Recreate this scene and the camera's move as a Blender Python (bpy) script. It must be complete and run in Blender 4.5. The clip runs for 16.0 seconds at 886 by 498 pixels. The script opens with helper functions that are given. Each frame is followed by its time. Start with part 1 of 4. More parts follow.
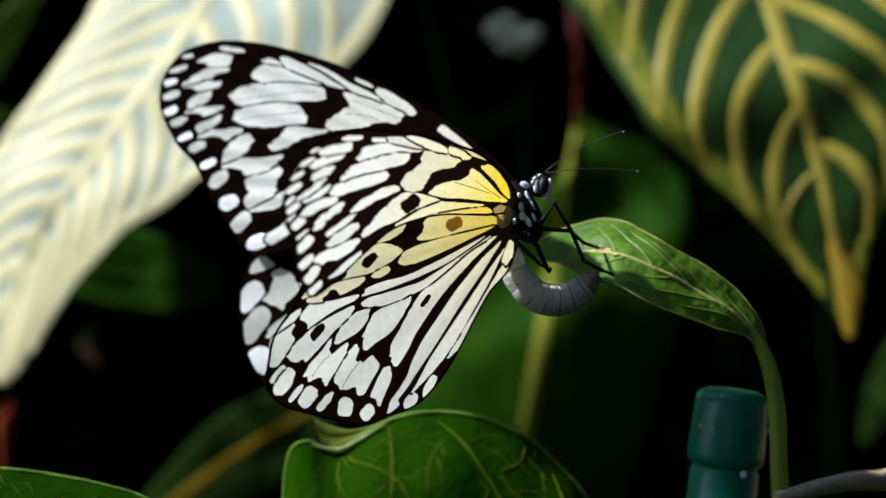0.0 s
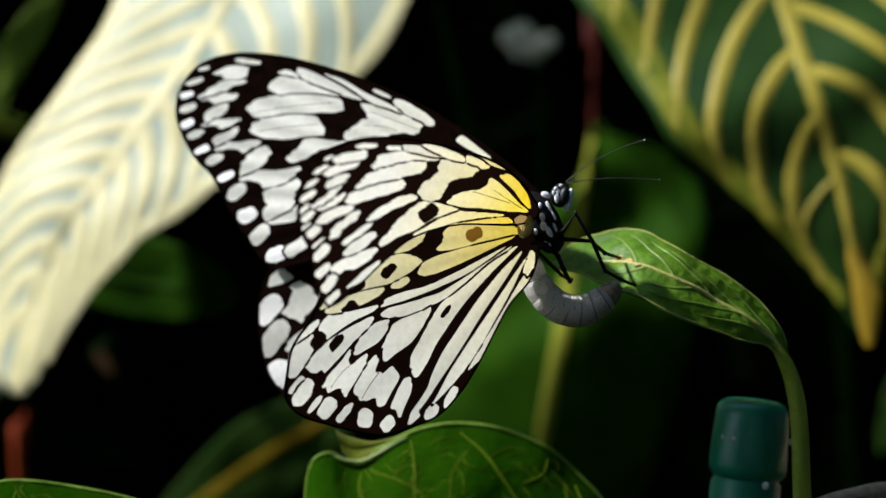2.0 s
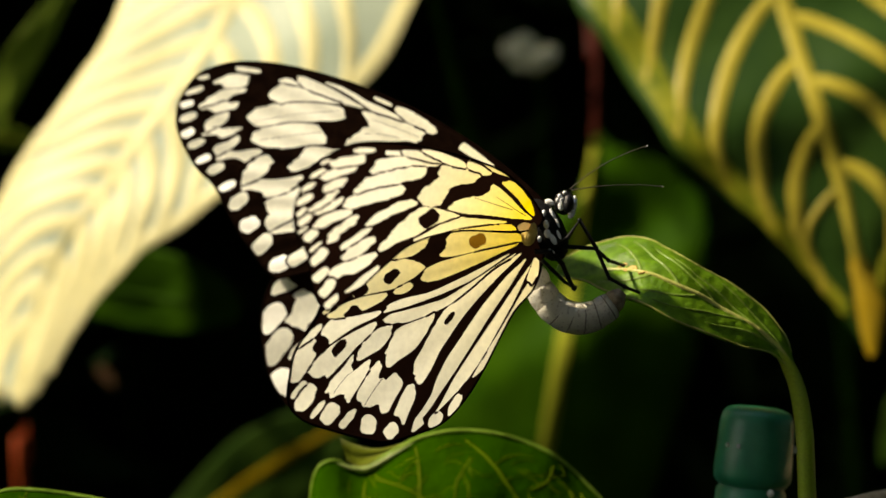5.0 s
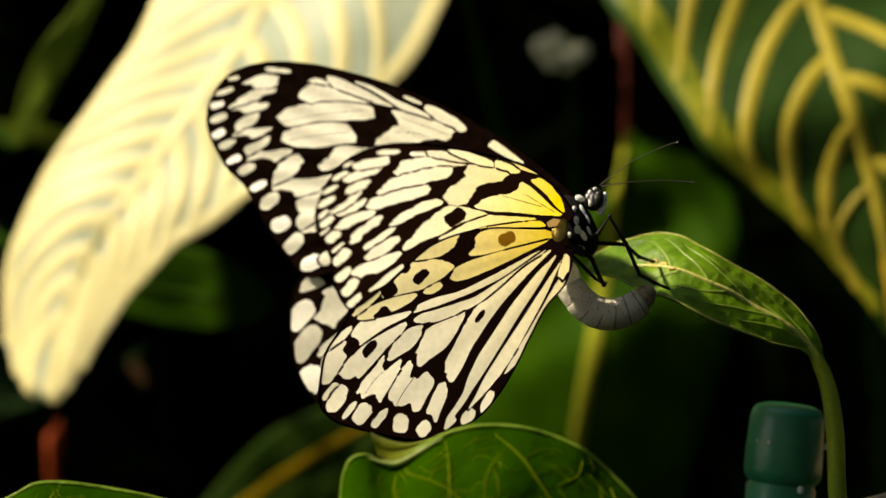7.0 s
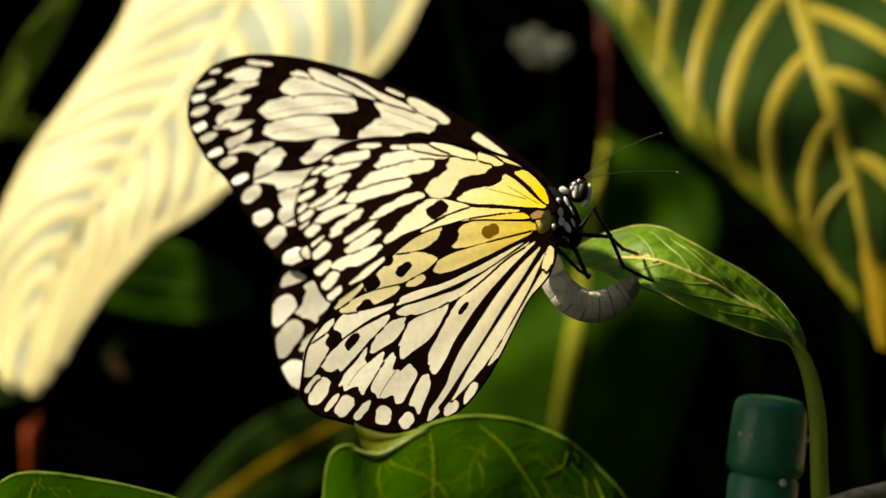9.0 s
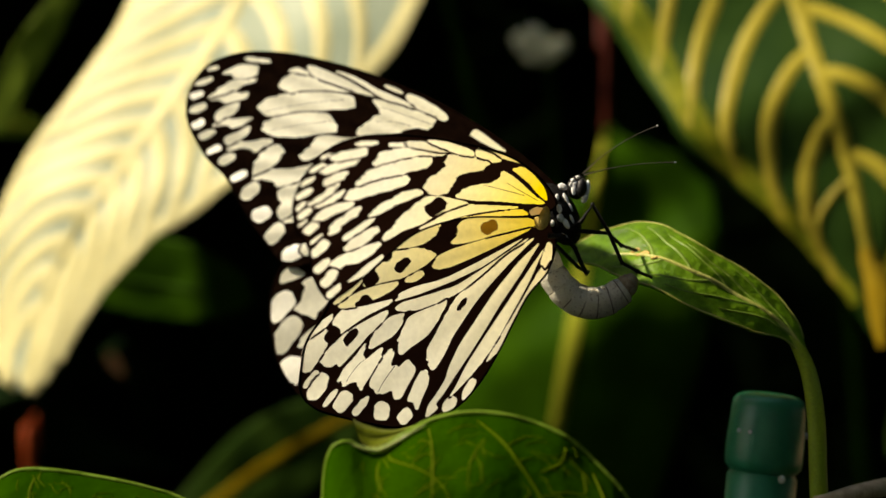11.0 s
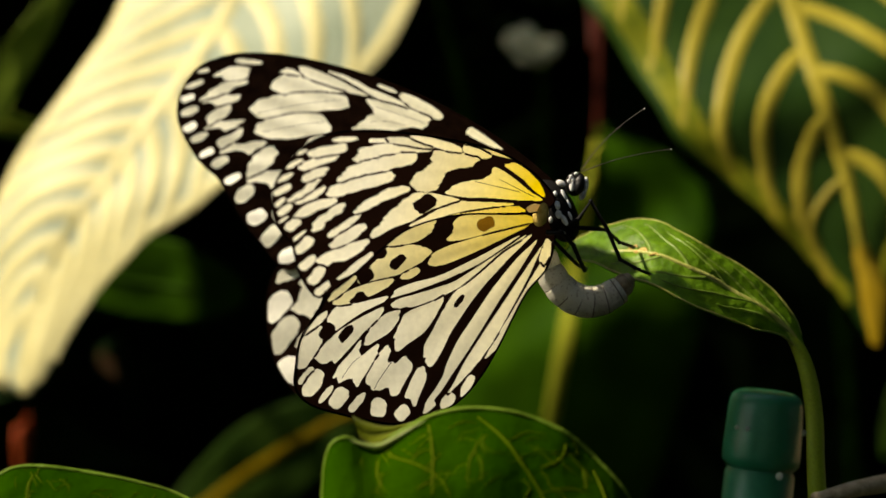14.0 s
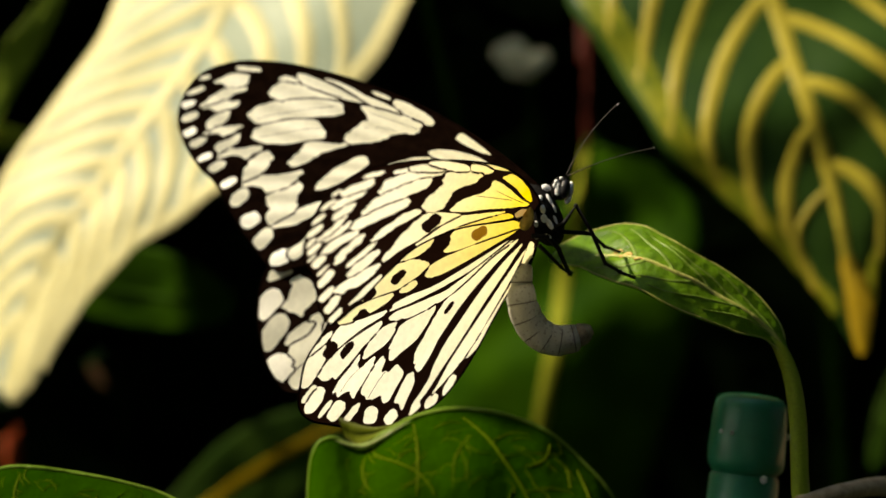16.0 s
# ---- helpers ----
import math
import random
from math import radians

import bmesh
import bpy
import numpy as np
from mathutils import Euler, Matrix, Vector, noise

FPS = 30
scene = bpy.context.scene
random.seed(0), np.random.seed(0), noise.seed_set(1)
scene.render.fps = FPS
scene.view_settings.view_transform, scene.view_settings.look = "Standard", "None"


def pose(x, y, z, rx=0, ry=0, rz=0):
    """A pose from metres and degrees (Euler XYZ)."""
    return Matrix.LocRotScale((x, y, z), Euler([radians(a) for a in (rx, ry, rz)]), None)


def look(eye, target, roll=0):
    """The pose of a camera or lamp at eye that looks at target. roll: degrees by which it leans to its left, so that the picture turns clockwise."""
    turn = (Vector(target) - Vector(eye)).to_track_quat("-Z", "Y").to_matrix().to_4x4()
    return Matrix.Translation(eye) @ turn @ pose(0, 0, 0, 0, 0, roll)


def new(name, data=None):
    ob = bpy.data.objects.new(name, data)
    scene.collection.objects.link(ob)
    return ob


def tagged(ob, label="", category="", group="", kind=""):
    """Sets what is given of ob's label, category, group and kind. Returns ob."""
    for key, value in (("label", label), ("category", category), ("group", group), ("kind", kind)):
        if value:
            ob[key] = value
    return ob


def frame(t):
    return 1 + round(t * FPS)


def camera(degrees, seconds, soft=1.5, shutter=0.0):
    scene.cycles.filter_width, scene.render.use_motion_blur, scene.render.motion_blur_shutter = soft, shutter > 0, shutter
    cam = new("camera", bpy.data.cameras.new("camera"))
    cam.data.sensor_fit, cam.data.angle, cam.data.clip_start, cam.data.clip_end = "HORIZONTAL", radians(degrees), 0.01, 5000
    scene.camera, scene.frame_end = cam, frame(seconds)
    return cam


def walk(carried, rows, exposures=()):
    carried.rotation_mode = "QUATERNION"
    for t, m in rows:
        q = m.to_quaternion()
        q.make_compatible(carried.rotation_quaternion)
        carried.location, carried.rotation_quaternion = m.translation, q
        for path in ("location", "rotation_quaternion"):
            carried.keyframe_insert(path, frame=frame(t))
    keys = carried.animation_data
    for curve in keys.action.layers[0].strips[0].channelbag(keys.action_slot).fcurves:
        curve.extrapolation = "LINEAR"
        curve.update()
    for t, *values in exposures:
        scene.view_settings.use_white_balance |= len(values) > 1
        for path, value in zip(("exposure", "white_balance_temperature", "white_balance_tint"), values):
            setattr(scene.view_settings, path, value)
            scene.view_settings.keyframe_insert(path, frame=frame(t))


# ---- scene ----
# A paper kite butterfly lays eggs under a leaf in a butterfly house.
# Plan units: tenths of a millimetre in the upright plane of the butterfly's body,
# x to the right and y downwards; d is the distance in metres behind that plane.
EYE_Z = 0.95
DIST = 0.3144
UNIT = 1e-4


def spot(x, y, d=0.0):
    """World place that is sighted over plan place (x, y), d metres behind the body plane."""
    s = UNIT * (DIST + d) / DIST
    return Vector(((x - 784) * s, d, EYE_Z + (441 - y) * s))


# ---------------------------------------------------------------- camera
cam = camera(28.0, 16.0, soft=1.5)
cam.data.dof.use_dof = True
cam.data.dof.focus_distance = DIST - 0.009
cam.data.dof.aperture_fstop = 11.5

# seconds, sideways, forwards and upwards drift in mm, yaw, pitch and roll in thousandths of a radian
HELD = [
    (0.0, 3.54, -1.36, 2.32, -10.43, -10.53, 1.49),
    (0.5, 3.39, -1.40, 1.90, -6.80, -8.16, 1.52),
    (1.0, 3.98, -0.34, 3.11, -2.92, -9.69, 1.91),
    (1.5, 2.82, -0.43, 2.57, -3.63, -6.11, 2.11),
    (2.0, 1.84, -0.09, 3.04, -4.29, -6.98, 2.25),
    (2.5, 2.35, 0.28, 3.12, -3.65, -7.24, 1.20),
    (3.0, 3.62, -0.02, 2.10, -5.19, -3.83, 2.20),
    (3.5, 3.27, 1.26, 2.88, -10.32, -5.15, 2.78),
    (4.0, 2.86, 0.19, 2.07, -11.79, -0.97, 3.34),
    (4.5, 1.80, 0.37, 2.06, -12.03, -0.07, 3.43),
    (5.0, 1.27, 0.31, 1.70, -3.98, 1.69, 4.89),
    (5.2, 1.16, 0.08, 1.81, 4.61, 1.63, 4.74),
    (7.3, 1.36, -0.71, 0.98, 13.18, 1.54, 3.42),
    (7.5, 2.17, -0.73, 1.00, 12.46, 0.97, 3.65),
    (8.0, 1.19, -0.78, 1.00, 3.85, -0.25, 1.06),
    (8.5, 0.76, -0.27, 0.59, 1.38, -0.92, 1.15),
    (9.0, 0.00, 0.00, 0.00, 0.00, 0.00, 0.00),
    (11.5, -0.00, -0.20, -0.64, -0.92, 0.02, -0.02),
    (12.0, -0.01, 0.33, -0.70, -1.38, -0.59, -1.53),
    (12.5, -0.72, 1.28, -1.00, -2.83, 0.24, -1.02),
    (13.0, -2.44, 1.22, -1.00, -6.56, -0.05, -3.68),
    (13.5, -2.32, 1.00, -1.58, -6.68, 1.49, 0.61),
    (14.0, -1.79, 0.21, -1.79, -7.48, 1.87, 0.74),
    (14.5, -1.61, 0.19, -2.11, -9.07, 4.71, -0.56),
    (15.0, -3.08, 0.73, -2.81, -12.64, 6.81, -2.71),
    (15.5, -2.68, -0.96, -3.66, -12.34, 9.37, -0.97),
    (16.0, -0.82, -1.91, -4.41, -12.10, 12.27, -0.66),
]
MR = 0.18 / math.pi
walk(cam, [(t, pose(x / 1000, y / 1000 - DIST, z / 1000 + EYE_Z) @ pose(0, 0, 0, 0, 0, yaw * MR)
            @ pose(0, 0, 0, pitch * MR) @ pose(0, 0, 0, 0, roll * MR) @ pose(0, 0, 0, 90))
           for t, x, y, z, yaw, pitch, roll in HELD],
     exposures=[(0.0, 0.60, 5450, 15), (2.0, 0.63, 5750, 14), (3.5, 0.80, 6900, 11), (5.0, 0.83, 8200, 9),
                (8.0, 0.84, 8600, 9), (11.5, 0.72, 8250, 8), (16.0, 0.68, 8250, 7)])

# ---------------------------------------------------------------- daylight
world = bpy.data.worlds.new("sky")
scene.world = world
world.use_nodes = True
_n = world.node_tree.nodes
_sky = _n.new("ShaderNodeTexSky")
_sky.sky_type, _sky.sun_disc = "NISHITA", False
_sky.sun_elevation, _sky.sun_rotation = radians(44.9), radians(264.8)
_n["Background"].inputs["Strength"].default_value = 0.12
world.node_tree.links.new(_sky.outputs[0], _n["Background"].inputs["Color"])

sun = new("sun", bpy.data.lights.new("sun", "SUN"))
sun.data.energy, sun.data.angle, sun.data.color = 5.0, radians(3), (1.0, 0.94, 0.84)
sun.matrix_world = look((-2.2, -0.2, 0.95 + 2.2), (0, 0, 0.95))


# ---------------------------------------------------------------- materials
def shader(name, rough=0.5, spec=0.5):
    m = bpy.data.materials.new(name)
    m.use_nodes = True
    b = m.node_tree.nodes["Principled BSDF"]
    b.inputs["Roughness"].default_value = rough
    b.inputs["Specular IOR Level"].default_value = spec
    return m, m.node_tree, b


def ramp(nt, source, stops):
    r = nt.nodes.new("ShaderNodeValToRGB")
    e = r.color_ramp.elements
    while len(e) < len(stops):
        e.new(0.5)
    for k, (p, c) in zip(e, stops):
        k.position, k.color = p, (*c, 1)
    nt.links.new(source, r.inputs[0])
    return r.outputs[0]


def noise_tex(nt, scale, detail=4, coords="Object", stretch=None):
    tc = nt.nodes.new("ShaderNodeTexCoord")
    t = nt.nodes.new("ShaderNodeTexNoise")
    t.inputs["Scale"].default_value, t.inputs["Detail"].default_value = scale, detail
    out = tc.outputs[coords]
    if stretch:
        mp = nt.nodes.new("ShaderNodeMapping")
        mp.inputs["Scale"].default_value = stretch
        nt.links.new(out, mp.inputs[0])
        out = mp.outputs[0]
    nt.links.new(out, t.inputs["Vector"])
    return t.outputs["Fac"]


def mix(nt, kind, fac, a, b):
    m = nt.nodes.new("ShaderNodeMix")
    m.data_type, m.blend_type = "RGBA", kind
    for s, v in ((m.inputs[0], fac), (m.inputs[6], a), (m.inputs[7], b)):
        if isinstance(v, (int, float)):
            s.default_value = v
        elif isinstance(v, tuple):
            s.default_value = (*v, 1)
        else:
            nt.links.new(v, s)
    return m.outputs[2]


def bump(nt, b, height, strength, distance):
    k = nt.nodes.new("ShaderNodeBump")
    k.inputs["Strength"].default_value, k.inputs["Distance"].default_value = strength, distance
    nt.links.new(height, k.inputs["Height"])
    nt.links.new(k.outputs[0], b.inputs["Normal"])


def thin(m, nt, b, colour, amount):
    """Lets part of the light through, as leaves and wings do."""
    tr = nt.nodes.new("ShaderNodeBsdfTranslucent")
    if isinstance(colour, tuple):
        tr.inputs["Color"].default_value = (*colour, 1)
    else:
        nt.links.new(colour, tr.inputs["Color"])
    mx = nt.nodes.new("ShaderNodeMixShader")
    mx.inputs[0].default_value = amount
    nt.links.new(b.outputs[0], mx.inputs[1])
    nt.links.new(tr.outputs[0], mx.inputs[2])
    nt.links.new(mx.outputs[0], nt.nodes["Material Output"].inputs["Surface"])


def leaf_mat(name, dark, light, rough=0.4, through_light=0.25, grain=260, relief=0.5, spec=0.5):
    m, nt, b = shader(name, rough, spec)
    big = ramp(nt, noise_tex(nt, 45, 3), [(0.3, dark), (0.7, light)])
    fine = ramp(nt, noise_tex(nt, grain * 4, 5), [(0.3, (0.78, 0.78, 0.78)), (0.7, (1.15, 1.15, 1.1))])
    c = mix(nt, "MULTIPLY", 0.7, big, fine)
    nt.links.new(c, b.inputs["Base Color"])
    bump(nt, b, noise_tex(nt, grain, 4), relief, 0.0006)
    thin(m, nt, b, c, through_light)
    return m


def plain_mat(name, dark, light, scale, rough=0.5, relief=0.3, spec=0.5, stretch=None, distance=0.0004):
    m, nt, b = shader(name, rough, spec)
    c = ramp(nt, noise_tex(nt, scale, 5, stretch=stretch), [(0.3, dark), (0.7, light)])
    nt.links.new(c, b.inputs["Base Color"])
    bump(nt, b, noise_tex(nt, scale * 3, 4), relief, distance)
    return m


def wing_mat(name, near_root, far_out, reach, through_light, dim_cell=0.88, sheen=(0.9, 0.9, 0.9)):
    """Pale wing scales: from the colour at the root to that at the margin, within reach metres."""
    m, nt, b = shader(name, 0.6, 0.25)
    tc = nt.nodes.new("ShaderNodeTexCoord")
    ln = nt.nodes.new("ShaderNodeVectorMath")
    ln.operation = "LENGTH"
    nt.links.new(tc.outputs["Object"], ln.inputs[0])
    mr = nt.nodes.new("ShaderNodeMapRange")
    mr.inputs["From Max"].default_value = reach
    nt.links.new(ln.outputs["Value"], mr.inputs[0])
    mid = tuple(0.45 * p + 0.55 * q for p, q in zip(near_root, far_out))
    base = ramp(nt, mr.outputs[0], [(0.12, near_root), (0.5, mid), (0.95, far_out)])
    fine = ramp(nt, noise_tex(nt, 900, 3), [(0.3, sheen), (0.7, (1.05, 1.05, 1.05))])
    c = mix(nt, "MULTIPLY", 0.8, base, fine)
    # each cell's tone differs at random, standing for uneven light through the wings
    who = nt.nodes.new("ShaderNodeObjectInfo")
    c = mix(nt, "MULTIPLY", 1.0, c, ramp(nt, who.outputs["Random"], [(0.0, (dim_cell,) * 3), (0.7, (1.0, 1.0, 1.0))]))
    nt.links.new(c, b.inputs["Base Color"])
    bump(nt, b, noise_tex(nt, 500, 3), 0.45, 0.0003)
    thin(m, nt, b, c, through_light)
    return m


M_BLACK = plain_mat("wing_black", (0.003, 0.0014, 0.0009), (0.007, 0.0034, 0.0022), 700, 0.8, 0.3, 0.0)
_m, _nt, _b = M_BLACK, M_BLACK.node_tree, M_BLACK.node_tree.nodes["Principled BSDF"]
thin(_m, _nt, _b, (0.034, 0.014, 0.009), 0.14)
M_BROWN = plain_mat("wing_brown", (0.20, 0.105, 0.012), (0.28, 0.15, 0.02), 900, 0.7, 0.3, 0.2)
thin(M_BROWN, M_BROWN.node_tree, M_BROWN.node_tree.nodes["Principled BSDF"], (0.28, 0.135, 0.012), 0.5)
M_NEAR = wing_mat("wing_cream_yellow", (0.93, 0.74, 0.06), (0.90, 0.88, 0.74), 0.040, 0.6)
M_GOLD = wing_mat("wing_gold", (0.93, 0.68, 0.02), (0.90, 0.82, 0.40), 0.036, 0.6)
M_DUSK = wing_mat("wing_gold_fold", (0.94, 0.72, 0.07), (0.90, 0.84, 0.52), 0.036, 0.66)
M_HIND = wing_mat("wing_cream", (0.93, 0.84, 0.48), (0.87, 0.865, 0.73), 0.036, 0.72)
M_FAR = wing_mat("wing_ivory", (0.91, 0.86, 0.58), (0.92, 0.91, 0.77), 0.050, 0.34, 0.9)
# white copies of the ivory: sun through one wing layer, put into the colour
M_FAR_WHITE = wing_mat("wing_white_lit", (0.91, 0.88, 0.70), (0.95, 0.94, 0.86), 0.050, 0.10, 0.97)
M_FAR_HIND = wing_mat("wing_dull_ivory", (0.91, 0.86, 0.58), (0.90, 0.89, 0.75), 0.050, 0.52, 0.8)
M_FAR_HIND_WHITE = wing_mat("wing_soft_white_lit", (0.91, 0.88, 0.70), (0.94, 0.93, 0.84), 0.050, 0.40, 0.97)
M_TAN = wing_mat("wing_tan", (0.62, 0.40, 0.14), (0.70, 0.52, 0.24), 0.01, 0.3)
M_BODY = plain_mat("body_black", (0.004, 0.004, 0.004), (0.010, 0.009, 0.009), 1500, 0.7, 0.6, 0.08)
M_LEG = plain_mat("leg_black", (0.003, 0.003, 0.003), (0.008, 0.008, 0.008), 1500, 0.6, 0.3, 0.15)
M_BODY_WHITE = plain_mat("body_white", (0.72, 0.72, 0.72), (0.88, 0.88, 0.88), 1800, 0.7, 0.6, 0.2)
M_HINGE = plain_mat("hinge_tan", (0.50, 0.34, 0.08), (0.76, 0.58, 0.20), 1200, 0.8, 0.9, 0.05)
M_FEELER = plain_mat("feeler_brown", (0.018, 0.016, 0.012), (0.04, 0.036, 0.028), 1500, 0.6, 0.2, 0.3)
M_EYE = plain_mat("eye_black", (0.004, 0.004, 0.005), (0.01, 0.01, 0.012), 2500, 0.3, 0.3, 0.3)
M_ABDOMEN = plain_mat("abdomen_grey_white", (0.72, 0.70, 0.58), (0.86, 0.84, 0.74), 900, 0.75, 0.8, 0.06)
_nt = M_ABDOMEN.node_tree
_b = next(n for n in _nt.nodes if n.type == "BSDF_PRINCIPLED")
_skin = _b.inputs["Base Color"].links[0].from_socket
_nt.links.new(mix(_nt, "MULTIPLY", 1.0, _skin, ramp(_nt, noise_tex(_nt, 1900, 2), [(0.33, (0.3, 0.22, 0.14)), (0.41, (1.0, 1.0, 1.0))])), _b.inputs["Base Color"])
thin(M_ABDOMEN, _nt, _b, (0.86, 0.84, 0.74), 0.5)
M_SEAM = plain_mat("abdomen_seam_grey", (0.16, 0.14, 0.10), (0.34, 0.31, 0.24), 900, 0.8, 0.4, 0.03)
M_ABD_TIP = plain_mat("abdomen_tip_brown", (0.16, 0.11, 0.06), (0.34, 0.28, 0.19), 900, 0.7, 0.6, 0.2)
M_PERCH = leaf_mat("leaf_fresh_green", (0.165, 0.35, 0.016), (0.265, 0.48, 0.030), 0.42, 0.6, 500, 0.9, 0.35)
# paler quilted patches between the veins
_nt = M_PERCH.node_tree
_b = next(n for n in _nt.nodes if n.type == "BSDF_PRINCIPLED")
_tr = next(n for n in _nt.nodes if n.type == "BSDF_TRANSLUCENT")
_skin = mix(_nt, "MULTIPLY", 1.0, _b.inputs["Base Color"].links[0].from_socket, ramp(_nt, noise_tex(_nt, 320, 3), [(0.36, (0.6, 0.68, 0.5)), (0.62, (1.1, 1.1, 1.1))]))
_nt.links.new(_skin, _b.inputs["Base Color"])
_nt.links.new(_skin, _tr.inputs["Color"])
M_PERCH_VEIN = leaf_mat("leaf_vein_yellow_green", (0.40, 0.43, 0.09), (0.52, 0.53, 0.15), 0.45, 0.2, 700)
M_PERCH_SIDE = leaf_mat("leaf_side_vein_green", (0.17, 0.29, 0.032), (0.25, 0.38, 0.055), 0.45, 0.4, 700)
M_SCAR = plain_mat("leaf_scar_ochre", (0.42, 0.25, 0.06), (0.62, 0.42, 0.13), 900, 0.7)
M_STALK = leaf_mat("stalk_green", (0.30, 0.42, 0.025), (0.42, 0.52, 0.05), 0.4, 0.4, 600)
M_FRONT = leaf_mat("leaf_deep_green", (0.008, 0.035, 0.0003), (0.016, 0.053, 0.0006), 0.55, 0.10, 420, 0.6, 0.0)
M_FRONT_VEIN = leaf_mat("leaf_vein_green", (0.060, 0.100, 0.002), (0.11, 0.15, 0.006), 0.6, 0.2, 700, 0.4, 0.03)
# pale leaf edge, with the glare along the crest mixed into its colour
M_RIM = leaf_mat("leaf_rim_pale_lit", (0.12, 0.22, 0.02), (0.20, 0.32, 0.04), 0.45, 0.3, 700, 0.5, 0.15)
M_LIP = leaf_mat("leaf_underside_pale", (0.065, 0.085, 0.005), (0.11, 0.13, 0.010), 0.5, 0.25, 500, 0.5, 0.08)
# colour of the highlight line painted along the folded edge
M_CURL = leaf_mat("leaf_fold_highlight", (0.22, 0.32, 0.08), (0.34, 0.42, 0.13), 0.35, 0.3, 500)
M_PALE_BLADE = leaf_mat("variegated_grey_green", (0.33, 0.40, 0.30), (0.42, 0.48, 0.37), 0.5, 0.2, 200, 0.3, 0.25)
M_PALE_VEIN = leaf_mat("variegated_cream", (0.66, 0.60, 0.29), (0.76, 0.70, 0.37), 0.5, 0.2, 200, 0.3, 0.25)
M_GREEN_BLADE = leaf_mat("zebra_dark_green", (0.012, 0.040, 0.005), (0.027, 0.065, 0.008), 0.42, 0.15, 200, 0.5, 0.16)
M_YELLOW_VEIN = leaf_mat("zebra_yellow", (0.33, 0.27, 0.026), (0.45, 0.38, 0.045), 0.45, 0.2, 200, 0.5, 0.25)
M_YELLOW_TIP = leaf_mat("zebra_tip_ochre", (0.34, 0.22, 0.012), (0.46, 0.32, 0.03), 0.5, 0.2, 200, 0.5, 0.1)
# the margin is mottled yellow on green
M_YELLOW_RIM = leaf_mat("zebra_rim", (0.05, 0.095, 0.006), (0.30, 0.29, 0.022), 0.5, 0.2, 200, 0.5, 0.08)
for _n in M_YELLOW_RIM.node_tree.nodes:
    if _n.type == "TEX_NOISE" and _n.inputs["Scale"].default_value == 45:
        _n.inputs["Scale"].default_value = 110
# one leaf green twice: light mixed into M_DEEP_LIT, shade into M_DEEP
M_DEEP_LIT = leaf_mat("leaf_lit_green", (0.11, 0.18, 0.010), (0.19, 0.28, 0.02), 0.6, 0.3, 160, 0.4, 0.12)
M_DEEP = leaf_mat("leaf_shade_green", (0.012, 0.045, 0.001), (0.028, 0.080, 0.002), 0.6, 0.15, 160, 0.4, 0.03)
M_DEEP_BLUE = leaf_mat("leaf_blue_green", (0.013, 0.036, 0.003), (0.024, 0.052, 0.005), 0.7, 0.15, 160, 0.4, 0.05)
M_RIB = leaf_mat("leaf_rib_olive", (0.20, 0.22, 0.02), (0.28, 0.30, 0.03), 0.6, 0.15, 300, 0.5, 0.05)
M_RIB_GOLD = leaf_mat("leaf_rib_gold", (0.16, 0.108, 0.003), (0.22, 0.15, 0.005), 0.6, 0.15, 300, 0.5, 0.04)
M_STAKE = plain_mat("stake_green_plastic", (0.008, 0.155, 0.072), (0.014, 0.195, 0.090), 300, 0.33, 0.2, 0.5)
M_SPECK = plain_mat("white_specks", (0.55, 0.55, 0.50), (0.70, 0.70, 0.64), 900, 0.8)
M_TWIG = plain_mat("twig_brown", (0.36, 0.26, 0.14), (0.56, 0.43, 0.26), 500, 0.75, 0.8)
M_DRY = leaf_mat("leaf_dry_brown", (0.10, 0.05, 0.02), (0.20, 0.11, 0.05), 0.7, 0.2, 300, 0.6, 0.1)
# one stem red twice: darkened as in shade, then brightened as if lit
M_RED = plain_mat("stem_red_shaded", (0.050, 0.006, 0.003), (0.08, 0.010, 0.004), 200, 0.6, 0.3, 0.2)
M_RED_LIT = plain_mat("stem_red_lit", (0.27, 0.040, 0.009), (0.35, 0.058, 0.013), 200, 0.6, 0.3, 0.1)
M_PETAL = plain_mat("petal_white", (0.50, 0.49, 0.29), (0.66, 0.63, 0.39), 200, 0.6)
M_SOIL = plain_mat("soil_dark", (0.012, 0.009, 0.006), (0.035, 0.026, 0.018), 40, 0.9, 0.9, 0.2, None, 0.01)
# near-black green: the deep shade behind the plants is mixed into it
M_HEDGE = leaf_mat("hedge_shade_green", (0.006, 0.020, 0.004), (0.012, 0.032, 0.007), 0.8, 0.1, 60, 0.4, 0.05)


# ---------------------------------------------------------------- mesh tools
def part(name, bm, material, parent=None, label="", at=None, smooth=True):
    me = bpy.data.meshes.new(name)
    bmesh.ops.recalc_face_normals(bm, faces=bm.faces[:])
    for f in bm.faces:
        f.smooth = smooth
    bm.to_mesh(me)
    bm.free()
    me.materials.append(material)
    ob = new(name, me)
    if parent is not None:
        ob.parent = parent
    if at is not None:
        ob.location = at
    return tagged(ob, label)


def thing(name, at, label, category, group="", kind=""):
    return tagged(new(name), label, category, group, kind) if at is None else placed(tagged(new(name), label, category, group, kind), at)


def placed(ob, at):
    ob.location = at
    return ob


def spline(points, n, closed=False):
    """Smooth curve (Catmull-Rom) through a few shape points."""
    p = [Vector(q) for q in points]
    k = len(p)
    segs = k if closed else k - 1
    out = []
    for i in range(segs):
        def g(j):
            return p[j % k] if closed else p[min(max(j, 0), k - 1)]
        a, b, c, d = g(i - 1), g(i), g(i + 1), g(i + 2)
        for s in range(n):
            t = s / n
